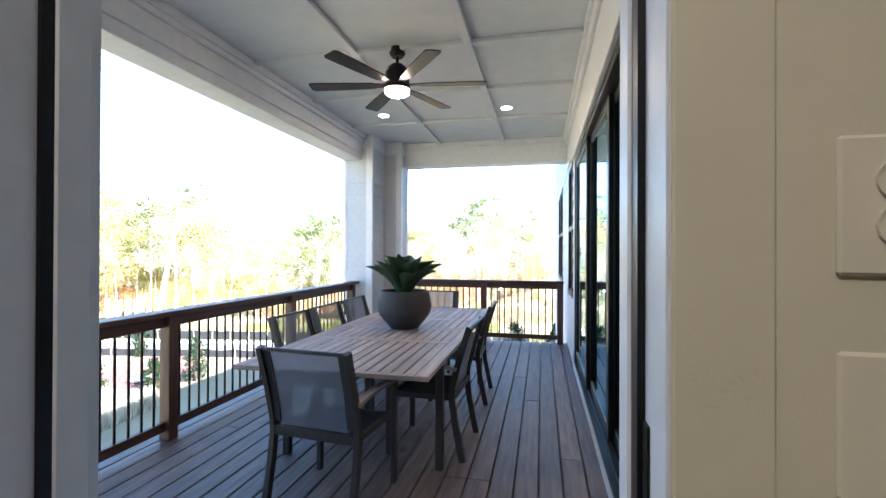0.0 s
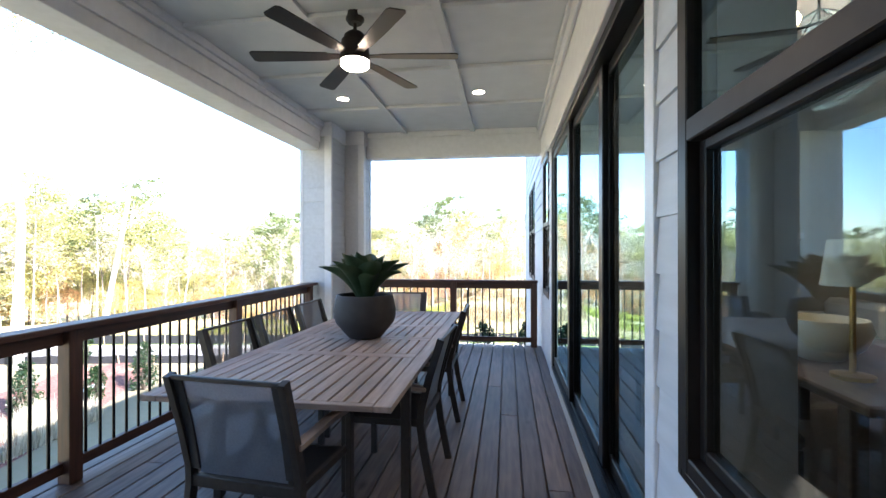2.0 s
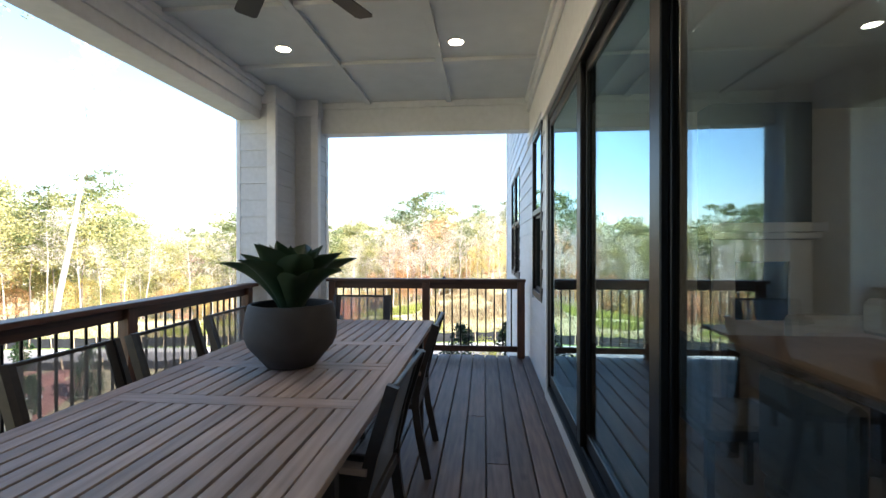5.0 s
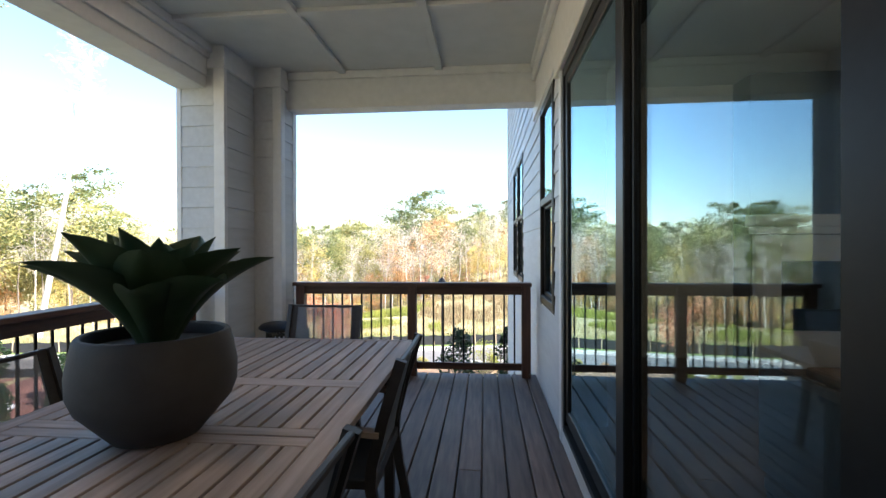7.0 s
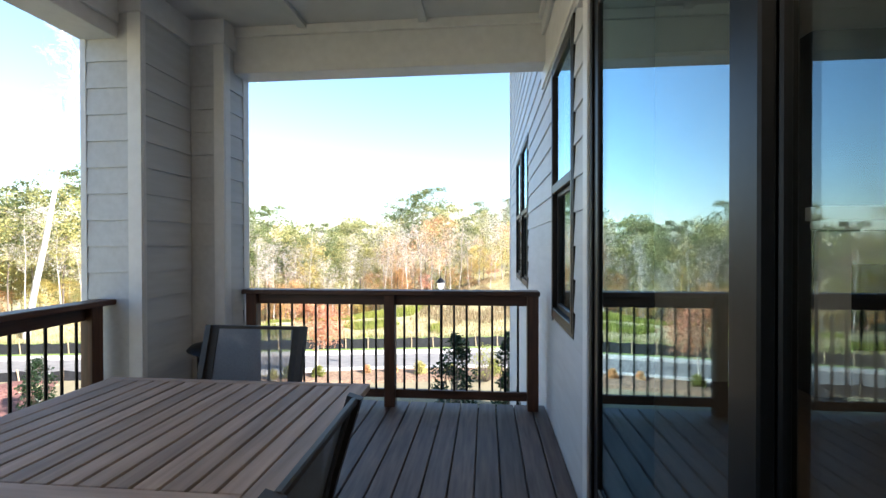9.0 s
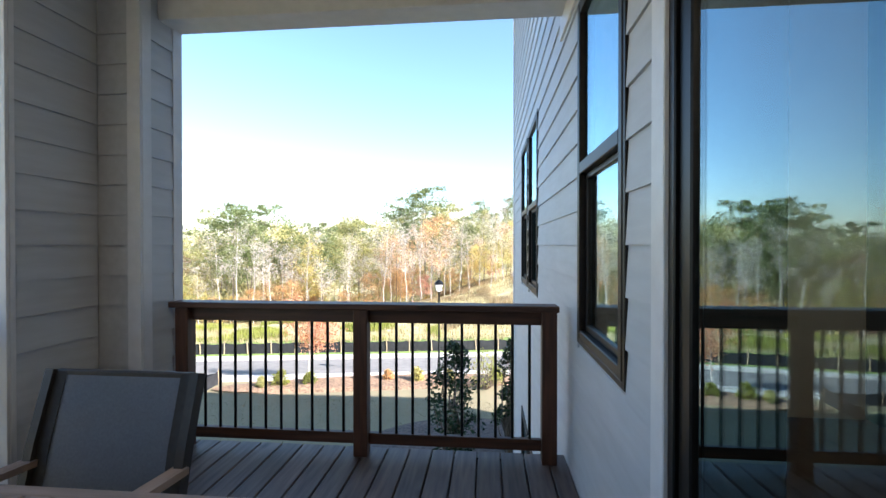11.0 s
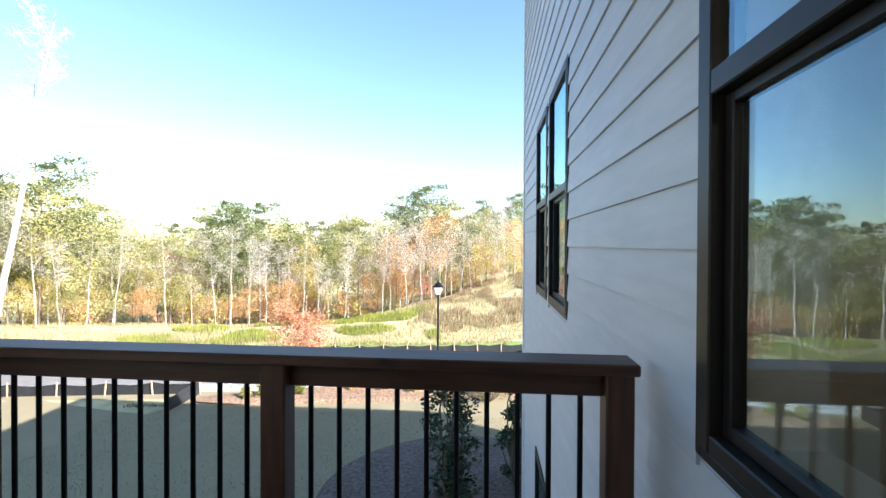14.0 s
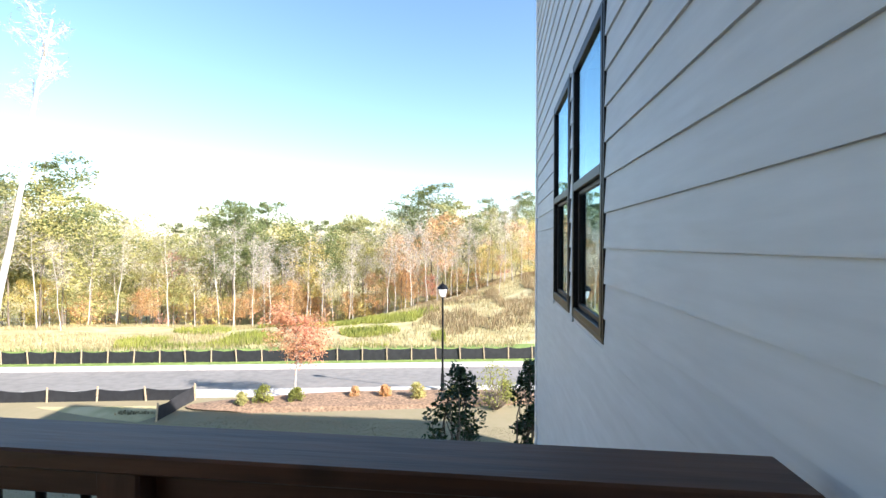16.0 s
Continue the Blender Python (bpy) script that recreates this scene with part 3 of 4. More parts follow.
for k in range(6):
    ang = radians(8 + 60 * k)
    bm = bmesh.new()
    prof = [(0.10, 0.03), (0.19, 0.035), (0.20, 0.05), (0.45, 0.062), (0.735, 0.067), (0.76, 0.05)]
    top, bot = [], []
    for r, w in prof:
        for s in (-1, 1):
            zz = 2.835 + s * w * 0.12
            top.append(bm.verts.new((r, s * w, zz + 0.004)))
            bot.append(bm.verts.new((r, s * w, zz - 0.004)))
    n = len(prof)
    for q in range(n - 1):
        a, b, c, d = 2 * q, 2 * q + 1, 2 * q + 3, 2 * q + 2
        bm.faces.new((top[a], top[b], top[c], top[d]))
        bm.faces.new((bot[d], bot[c], bot[b], bot[a]))
        bm.faces.new((top[a], top[d], bot[d], bot[a]))
        bm.faces.new((top[c], top[b], bot[b], bot[c]))
    bm.faces.new((top[0], bot[0], bot[1], top[1]))
    bm.faces.new((top[-1], bot[-1], bot[-2], top[-2]))
    bmesh.ops.rotate(bm, verts=bm.verts, cent=(0, 0, 0), matrix=Matrix.Rotation(ang, 3, "Z"))
    part("blade", bm, BRONZE, fan)
for x in (-0.815, -2.372):
    d = thing("recessed_light", "small round lit recessed ceiling light", "lamp", (x, -1.60, CZ), group="recessed porch lights")
    part("trim_ring", lathe(bmesh.new(), [(0.062, -0.001), (0.062, -0.006), (0.078, -0.006), (0.082, 0.0)], 32), WHITE, d)
    part("lens", lathe(bmesh.new(), [(0, -0.004), (0.062, -0.004), (0.062, -0.0005), (0, -0.0005)], 32), LAMPGLASS, d)

# ---- outdoor table, pot and plant ----
table = thing("outdoor_table", "long weathered teak slatted table with dark metal legs", "table", (-1.588, -3.24, 0))
TX, TY = 0.597, 1.50
for s in (-1, 1):
    a, b = sorted((s * TX, s * (TX - 0.08)))
    part("side_board", boxes((a, b, -TY, TY, 0.712, 0.74), bevel=0.003), TEAK, table)
SECT = ((-1.46, -0.615), (-0.51, -0.065), (0.065, 0.51), (0.615, 1.46))
bands = [(-TY, -1.46), (-0.615, -0.51), (-0.065, -0.002), (0.002, 0.065), (0.51, 0.615), (1.46, TY)]
for a, b in bands:
    part("cross_board", boxes((-TX + 0.081, TX - 0.081, a + 0.001, b - 0.001, 0.712, 0.7395), bevel=0.003), TEAKX, table)
NS = 14
pitch = (2 * TX - 0.16) / NS
SLAT = {}
for a, b in SECT:
    key = round(b - a, 3)
    if key not in SLAT:
        SLAT[key] = finish(boxes((-pitch / 2 + 0.0055, pitch / 2 - 0.0055, -key / 2 + 0.002, key / 2 - 0.002, 0.716, 0.739), bevel=0.002), "slat", TEAK)
    for k in range(NS):
        ob = new("slat", SLAT[key])
        ob.location = (-TX + 0.08 + pitch * (k + 0.5), (a + b) / 2, 0)
        ob.parent = table
for s in (-1, 1):
    part("apron", boxes((s * 0.52 - 0.015, s * 0.52 + 0.015, -1.1, 1.1, 0.65, 0.711), bevel=0.002), FRAME, table)
    part("apron", boxes((-0.52, 0.52, s * 1.0 - 0.015, s * 1.0 + 0.015, 0.652, 0.7105), bevel=0.002), FRAME, table)
    for q in (-1, 1):
        part("leg", boxes((s * 0.545 - 0.025, s * 0.545 + 0.025, q * 0.985 - 0.025, q * 0.985 + 0.025, 0.0, 0.711), bevel=0.004), FRAME, table)

planter = thing("planter", "rounded taupe clay pot on the table", "pot", (-1.58, -3.26, 0.74))
part("pot", lathe(bmesh.new(), [(0, 0), (0.10, 0.0), (0.125, 0.008), (0.215, 0.115), (0.232, 0.16), (0.234, 0.22), (0.222, 0.29), (0.213, 0.325), (0.208, 0.33), (0.197, 0.33), (0.192, 0.325), (0.198, 0.28), (0, 0.275)], 56), POTM, planter, smooth=True)
part("soil", lathe(bmesh.new(), [(0, 0.298), (0.1, 0.295), (0.196, 0.288), (0.196, 0.277)], 30), SOIL, planter)
agave = thing("agave_plant", "green agave with broad pointed leaves in the clay pot", "plant", (-1.58, -3.26, 1.03))
rnd = random.Random(5)


def agave_leaf(length, width, lean, ang, parent):
    bm = bmesh.new()
    n = 9
    rows = []
    p, tilt = Vector((0.055, 0, 0)), radians(90 - lean * 0.45)
    step = length / n
    for k in range(n + 1):
        u = k / n
        w = width * (0.55 + 1.35 * u - 0.6 * u * u) if u < 0.5 else width * 1.06 * (1 - ((u - 0.5) / 0.5) ** 1.8)
        w = max(w, 0.0012)
        nrm = Vector((-math.sin(tilt), 0, math.cos(tilt)))
        row = []
        for v in (-1, -0.5, 0, 0.5, 1):
            row.append(bm.verts.new(p + Vector((0, v * w / 2, 0)) + nrm * (0.35 * w * v * v)))
        rows.append(row)
        tilt -= radians(lean * 0.9 / n)
        p = p + Vector((math.cos(tilt), 0, math.sin(tilt))) * step
    for a, b in zip(rows, rows[1:]):
        for k in range(4):
            bm.faces.new((a[k], a[k + 1], b[k + 1], b[k]))
    g = bmesh.ops.solidify(bm, geom=bm.faces[:], thickness=0.006)
    bmesh.ops.rotate(bm, verts=bm.verts, cent=(0, 0, 0), matrix=Matrix.Rotation(ang, 3, "Z"))
    return part("leaf", bm, AGAVE, parent, smooth=True)


for ring, (count, length, width, lean) in enumerate(((3, 0.33, 0.13, 5), (5, 0.37, 0.20, 19), (7, 0.40, 0.20, 37), (8, 0.40, 0.155, 57))):
    for k in range(count):
        agave_leaf(length * rnd.uniform(0.9, 1.08), width * rnd.uniform(0.9, 1.1), lean + rnd.uniform(-7, 7), 2 * math.pi * (k + 0.5 * (ring % 2) + rnd.uniform(-0.15, 0.15)) / count, agave)


# ---- chairs ----
def sling_material(name, color):
    m = material(name, color, 0.8, vary=0.06, scale=120, bump=0.2, bump_scale=400)
    nt = m.node_tree
    out = nt.nodes["Material Output"]
    tr, mx = nt.nodes.new("ShaderNodeBsdfTransparent"), nt.nodes.new("ShaderNodeMixShader")
    mx.inputs[0].default_value = 0.72
    nt.links.new(tr.outputs[0], mx.inputs[1])
    nt.links.new(nt.nodes["Principled BSDF"].outputs[0], mx.inputs[2])
    nt.links.new(mx.outputs[0], out.inputs[0])
    return m


SLING = sling_material("grey_mesh_sling", (0.165, 0.195, 0.25))
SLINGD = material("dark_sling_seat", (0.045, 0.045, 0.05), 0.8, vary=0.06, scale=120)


def sling_chair():
    c = thing("sling_chair", "dark metal outdoor armchair with grey mesh sling and teak arms", "chair", (0, 0, 0), 0, "chairs round the outdoor table")
    for s in (-1, 1):
        x = s * 0.262
        part("back_leg", sweep(bmesh.new(), [(x, -0.31, 0.0), (x, -0.285, 0.12), (x, -0.255, 0.27), (x, -0.235, 0.42), (x, -0.24, 0.50), (x, -0.285, 0.68), (x, -0.355, 0.905)], 0.03, 0.042), FRAME, c)
        part("front_leg", boxes((x - 0.015, x + 0.015, 0.195, 0.235, 0.0, 0.615), bevel=0.003), FRAME, c)
        part("armrest", sweep(bmesh.new(), [(x, -0.27, 0.622), (x, 0.0, 0.64), (x, 0.25, 0.63)], 0.05, 0.022), TEAK, c, "weathered teak armrest")
        part("seat_rail", boxes((x * 0.92 - 0.013, x * 0.92 + 0.013, -0.23, 0.215, 0.40, 0.435), bevel=0.003), FRAME, c)
        part("sling_edge", sweep(bmesh.new(), [(s * 0.232, -0.246, 0.48), (s * 0.232, -0.286, 0.68), (s * 0.232, -0.352, 0.90)], 0.05, 0.012), DARKFAB, c)
    part("back_crossbar", boxes((-0.25, 0.25, -0.252, -0.228, 0.40, 0.45), bevel=0.003), FRAME, c)
    part("front_crossbar", boxes((-0.247, 0.247, 0.20, 0.225, 0.385, 0.42), bevel=0.003), FRAME, c)
    part("top_rail", boxes((-0.25, 0.25, -0.366, -0.346, 0.886, 0.906), bevel=0.004), FRAME, c)
    bm = bmesh.new()
    ys = [(-0.24, 0.46), (-0.252, 0.54), (-0.275, 0.64), (-0.305, 0.75), (-0.345, 0.89)]
    n = 7
    grid = [[bm.verts.new((-0.21 + 0.42 * k / (n - 1), y - 0.012 * math.sin(math.pi * k / (n - 1)) * math.sin(math.pi * j / 4), z)) for k in range(n)] for j, (y, z) in enumerate(ys)]
    for a, b in zip(grid, grid[1:]):
        for k in range(n - 1):
            bm.faces.new((a[k], a[k + 1], b[k + 1], b[k]))
    part("sling_back", bm, SLING, c, "grey translucent mesh back", smooth=True)
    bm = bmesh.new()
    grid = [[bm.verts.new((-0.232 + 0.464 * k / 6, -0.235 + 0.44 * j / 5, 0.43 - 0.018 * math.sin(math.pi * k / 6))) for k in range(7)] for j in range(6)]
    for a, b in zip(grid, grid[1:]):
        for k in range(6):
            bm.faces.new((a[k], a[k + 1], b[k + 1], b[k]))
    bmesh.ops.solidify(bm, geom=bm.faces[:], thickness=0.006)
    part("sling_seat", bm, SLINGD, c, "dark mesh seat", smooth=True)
    return c


chair = sling_chair()
chair.matrix_world = pose(-1.565, -4.625, 0.0, 0, 0, -6)
for x, y, rz in ((-1.215, -3.82, 88), (-1.215, -2.66, 91), (-2.06, -3.74, -92), (-2.06, -3.09, -90), (-2.06, -2.43, -89), (-1.72, -1.68, 180)):
    copy_thing(chair, pose(x, y, 0, 0, 0, rz))

basket = thing("metal_bin", "black slatted round metal bin in the deck corner", "bin", (-2.37, -0.52, 0))
for z, r in ((0.03, 0.16), (0.31, 0.172), (0.555, 0.18)):
    part("hoop", lathe(bmesh.new(), [(r, z - 0.015), (r + 0.008, z - 0.012), (r + 0.008, z + 0.012), (r, z + 0.015), (r - 0.006, z), (r, z - 0.015)], 36), BLACK, basket)
part("bottom", lathe(bmesh.new(), [(0, 0.0), (0.16, 0.0), (0.16, 0.02), (0, 0.02)], 30), BLACK, basket)
slat_me = finish(boxes((-0.004, 0.004, -0.009, 0.009, 0.01, 0.56)), "slat", BLACK)
for k in range(30):
    a = 2 * math.pi * k / 30
    ob = new("slat", slat_me)
    ob.matrix_world = pose(0.17 * math.cos(a), 0.17 * math.sin(a), 0, 0, 2.2, math.degrees(a))
    ob.parent = basket
lid_bm = lathe(bmesh.new(), [(0.0, 0.045), (0.1, 0.04), (0.165, 0.022), (0.185, 0.0), (0.165, 0.006), (0, 0.03)], 36)
bmesh.ops.transform(lid_bm, verts=lid_bm.verts, matrix=pose(-0.07, -0.03, 0.59, 3, 5, 0))
lid = part("lid", lid_bm, BLACK, basket, "black round lid pushed aside", smooth=True)
knob = boxes((-0.012, 0.012, -0.03, 0.03, 0.0, 0.02), bevel=0.004)
bmesh.ops.transform(knob, verts=knob.verts, matrix=pose(0.09, -0.03, 0.592, 3, 5, 0))
part("lid_handle", knob, BLACK, lid)


# ---- the land ----
def smooth_step(a, b, x):
    u = min(1.0, max(0.0, (x - a) / (b - a)))
    return u * u * (3 - 2 * u)


RA = radians(9.5)
U, N = Vector((math.cos(RA), math.sin(RA))), Vector((-math.sin(RA), math.cos(RA)))
RO = Vector((-5.65, 20.9))


def road_uv(x, y):
    d = Vector((x, y)) - RO
    return d.dot(U), d.dot(N)


def height(x, y):
    u, v = road_uv(x, y)
    z = GZ - 0.5 * smooth_step(-7.0, -1.0, v)
    z -= 3.9 * smooth_step(4, 36, v)
    z += 6.0 * smooth_step(-5, 24, u + 0.10 * v) * smooth_step(3, 36, v)
    z += 1.2 * smooth_step(-4, 4, u + 3 - 0.1 * v) * smooth_step(3, 14, v) * (1 - smooth_step(24, 40, v))
    if v > 1:
        z += (noise.noise(Vector((x * 0.11, y * 0.11, 0))) * 0.5 + noise.noise(Vector((x * 0.5, y * 0.5, 3))) * 0.12) * smooth_step(1, 8, v)
    if v < -8:
        z -= 0.8 * smooth_step(-3, -12, x) * smooth_step(20, -10, y)
    r = math.hypot(x, y)
    z += 6.0 * smooth_step(80, 200, r)
    return z


MEADOW = material("dry_meadow_grass", (0.46, 0.38, 0.21), 0.95, vary=0.25, scale=1.2, second=(0.30, 0.27, 0.11), bump=0.8, bump_scale=8, coarse=0.35)
LAWN = material("dormant_lawn", (0.20, 0.17, 0.092), 0.95, vary=0.15, scale=5, second=(0.25, 0.205, 0.12), bump=1.0, bump_scale=22, coarse=0.15)
MULCHD = material("dark_bark_mulch", (0.13, 0.095, 0.075), 0.95, vary=0.3, scale=12, bump=0.9, bump_scale=60)
MULCH = material("pine_straw_mulch", (0.29, 0.185, 0.11), 0.95, vary=0.3, scale=12, bump=0.9, bump_scale=60)
ASPHALT = material("pale_asphalt_road", (0.235, 0.215, 0.19), 0.9, vary=0.1, scale=3, bump=0.3, bump_scale=120, coarse=0.12)
CONCRETE = material("kerb_concrete", (0.55, 0.52, 0.47), 0.85, vary=0.08, scale=5, bump=0.2)
SILT = material("black_silt_fabric", (0.022, 0.022, 0.024), 0.75, vary=0.2, scale=5)
STAKE = material("pale_timber_stake", (0.50, 0.38, 0.24), 0.8, vary=0.15, scale=20)


def sheet(name, mat, xs, ys, f, label, category, kind="structure"):
    verts = [(x, y, f(x, y)) for y in ys for x in xs]
    w = len(xs)
    faces = [(j * w + i, j * w + i + 1, (j + 1) * w + i + 1, (j + 1) * w + i) for j in range(len(ys) - 1) for i in range(w - 1)]
    me = bpy.data.meshes.new(name)
    me.from_pydata(verts, [], faces)
    me.materials.append(mat)
    me.polygons.foreach_set("use_smooth", [True] * len(me.polygons))
    return tagged(new(name, me), label, category, kind=kind)


def spread(a, b, fine, far):
    s, out = a, []
    step = fine
    while s < b:
        out.append(s)
        s += step
    base = list(out)
    step, s = fine, base[0]
    low = []
    while s > -far:
        step *= 1.25
        s -= step
        low.append(s)
    step, s = fine, base[-1]
    high = []
    while s < far:
        step *= 1.25
        s += step
        high.append(s)
    return low[::-1] + base + high


sheet("ground", MEADOW, spread(-60, 40, 1.0, 900), spread(-20, 90, 1.0, 900), height, "rolling meadow of dry yellow grass", "ground")


def strip(name, mat, u0, u1, v0, v1, lift, label, category, du=1.0):
    us = [u0 + (u1 - u0) * k / max(1, int((u1 - u0) / du)) for k in range(int((u1 - u0) / du) + 1)]
    vs = [v0 + (v1 - v0) * k / 8 for k in range(9)]
    verts, faces = [], []
    for v in vs:
        for u in us:
            p = RO + U * u + N * v
            verts.append((p.x, p.y, height(p.x, p.y) + lift))
    w = len(us)
    for j in range(8):
        for i in range(w - 1):
            faces.append((j * w + i, j * w + i + 1, (j + 1) * w + i + 1, (j + 1) * w + i))
    k0 = len(verts)
    for i, j in [(i, 0) for i in range(w)] + [(i, 8) for i in range(w)]:
        x, y, z = verts[j * w + i]
        verts.append((x, y, z - lift - 0.1))
    for i in range(w - 1):
        faces.append((i + 1, i, k0 + i, k0 + i + 1))
        faces.append((8 * w + i, 8 * w + i + 1, k0 + w + i + 1, k0 + w + i))
    me = bpy.data.meshes.new(name)
    me.from_pydata(verts, [], faces)
    me.materials.append(mat)
    return tagged(new(name, me), label, category, kind="structure")


strip("lawn", LAWN, -40, 30, -22, -6.75, 0.05, "mown greenish yellow lawn beside the house", "lawn")
strip("road", ASPHALT, -70, 60, -6.1, -1.5, 0.03, "pale grey asphalt road", "road", 2.0)
strip("kerb_near", CONCRETE, -70, 60, -6.35, -6.1, 0.15, "pale concrete kerb along the road", "kerb", 2.0)
strip("kerb_far", CONCRETE, -70, 60, -1.5, -1.05, 0.16, "pale concrete kerb on the far side of the road", "kerb", 2.0)
strip("pavement", CONCRETE, -6.0, 30, -6.75, -6.36, 0.08, "concrete gutter walk beside the planting bed", "pavement")
strip("grass_verge", material("green_verge", (0.20, 0.27, 0.06), 0.95, vary=0.2, scale=4, bump=0.7, bump_scale=30), -70, 60, -1.04, 3.2, 0.02, "green grass verge along the silt fence", "lawn", 2.0)


def mulch_bed(name, cx, cy, rx, ry, rot, label, mat=MULCH):
    bm = bmesh.new()
    rr = random.Random(name)
    ph = [rr.uniform(0, 6) for _ in range(3)]
    rings = []
    for q in range(5):
        s = 1 - q / 5
        row = []
        for k in range(48):
            a = 2 * math.pi * k / 48
            w = 1 + 0.08 * math.sin(2 * a + ph[0]) + 0.05 * math.sin(3 * a + ph[1])
            x, y = rx * s * w * math.cos(a), ry * s * w * math.sin(a)
            X, Y = cx + x * math.cos(rot) - y * math.sin(rot), cy + x * math.sin(rot) + y * math.cos(rot)
            row.append(bm.verts.new((X, Y, height(X, Y) + 0.04 + 0.09 * min(1, q))))
        rings.append(row)
    for a, b in zip(rings, rings[1:]):
        for k in range(48):
            bm.faces.new((a[k], a[(k + 1) % 48], b[(k + 1) % 48], b[k]))
    bm.faces.new(rings[-1])
    return structure(name, bm, mat, label, "mulch bed")


mulch_bed("planting_bed", -3.6, 13.9, 6.6, 0.95, RA, "red brown mulch bed along the road")
mulch_bed("planting_bed_house", -0.9, 7.5, 3.0, 3.2, 0.1, "dark mulch bed at the corner of the house", MULCHD)


def silt_fence(u0, u1, v0, v1, h, gap, label):
    f = thing("silt_fence", label, "fence")
    a, b = RO + U * u0 + N * v0, RO + U * u1 + N * v1
    n = max(1, int((b - a).length / gap))
    verts, faces = [], []
    m = n * 4
    rr = random.Random(int(u0 * 10))
    for k in range(m + 1):
        p = a.lerp(b, k / m)
        g = height(p.x, p.y) + 0.02
        sag = 0.07 * math.sin(math.pi * (k % 4) / 4) + rr.uniform(0, 0.02)
        verts += [(p.x, p.y, g - 0.05), (p.x, p.y, g + h - sag), (p.x + 0.01, p.y + 0.012, g + h - sag), (p.x + 0.01, p.y + 0.012, g - 0.05)]
    for k in range(m):
        for q in range(3):
            i = 4 * k + q
            faces.append((i, i + 4, i + 5, i + 1))
    me = bpy.data.meshes.new("fabric")
    me.from_pydata(verts, [], faces)
    me.materials.append(SILT)
    new("fabric", me).parent = f
    stake = finish(boxes((-0.025, 0.025, -0.05, -0.02, -0.1, h + 0.10), bevel=0.004), "stake", STAKE)
    for k in range(n + 1):
        p = a.lerp(b, k / n)
        ob = new("stake", stake)
        ob.matrix_world = pose(p.x, p.y, height(p.x, p.y), rr.uniform(-5, 5), rr.uniform(-5, 5), math.degrees(RA))
        ob.parent = f
    return f


silt_fence(-62, 32, 0, 0, 0.58, 1.18, "long black silt fence on pale wooden stakes beside the road")
silt_fence(-40, -5.9, -6.9, -6.9, 0.42, 1.5, "low black silt fence on stakes by the lawn")
silt_fence(-5.9, -6.3, -6.9, -8.4, 0.5, 1.4, "short return of black silt fence by the lawn")

# lamp post
lp = thing("street_lamp", "black street lamp post with a lantern head", "street lamp", (-2.36, 14.8, height(-2.36, 14.8)))
part("pole", lathe(bmesh.new(), [(0, 0), (0.11, 0), (0.11, 0.12), (0.07, 0.2), (0.055, 0.7), (0.04, 0.75), (0.034, 3.35), (0, 3.35)], 16), BLACK, lp, smooth=True)
part("lantern", lathe(bmesh.new(), [(0.04, 3.35), (0.10, 3.40), (0.14, 3.62), (0.0, 3.62)], 8), glow("lantern_glass", (1, 0.95, 0.85), 0.3), lp)
part("hood", lathe(bmesh.new(), [(0.19, 3.62), (0.19, 3.65), (0.10, 3.76), (0.02, 3.82), (0.02, 3.88), (0, 3.88)], 12), BLACK, lp)


# ---- trees and shrubs ----
def leaf_material(name, color, second, rough=0.7):
    m = material(name, color, rough, vary=0.15, scale=0.6, second=second, per_island=0.5)
    nt = m.node_tree
    b = nt.nodes["Principled BSDF"]
    tl, mx = nt.nodes.new("ShaderNodeBsdfTranslucent"), nt.nodes.new("ShaderNodeMixShader")
    nt.links.new(b.inputs["Base Color"].links[0].from_socket, tl.inputs[0])
    mx.inputs[0].default_value = 0.42
    nt.links.new(b.outputs[0], mx.inputs[1])
    nt.links.new(tl.outputs[0], mx.inputs[2])
    nt.links.new(mx.outputs[0], nt.nodes["Material Output"].inputs[0])
    return m


BARK = material("grey_bark", (0.20, 0.16, 0.12), 0.95, vary=0.25, scale=6, bump=0.8, bump_scale=20, stretch=(1, 1, 0.2))
PALEBARK = material("pale_bark", (0.60, 0.53, 0.45), 0.9, vary=0.2, scale=5, bump=0.6, bump_scale=20, stretch=(1, 1, 0.2))
LEAF = {
    "pine": leaf_material("pine_needles", (0.21, 0.24, 0.09), (0.135, 0.17, 0.06)),
    "lightpine": leaf_material("light_pine_needles", (0.42, 0.40, 0.16), (0.31, 0.31, 0.12)),
    "yellow": leaf_material("yellow_leaves", (0.72, 0.56, 0.17), (0.58, 0.50, 0.18)),
    "orange": leaf_material("orange_leaves", (0.68, 0.43, 0.19), (0.60, 0.38, 0.20)),
    "red": leaf_material("red_leaves", (0.60, 0.27, 0.18), (0.56, 0.36, 0.24)),
    "olive": leaf_material("olive_leaves", (0.52, 0.46, 0.16), (0.40, 0.38, 0.14)),
    "maple": leaf_material("pink_maple_leaves", (0.62, 0.26, 0.16), (0.58, 0.36, 0.16)),
    "bush": leaf_material("glossy_bush_leaves", (0.035, 0.065, 0.022), (0.02, 0.04, 0.015), 0.35),
    "lime": leaf_material("lime_shrub_leaves", (0.30, 0.30, 0.06), (0.2, 0.22, 0.05)),
}


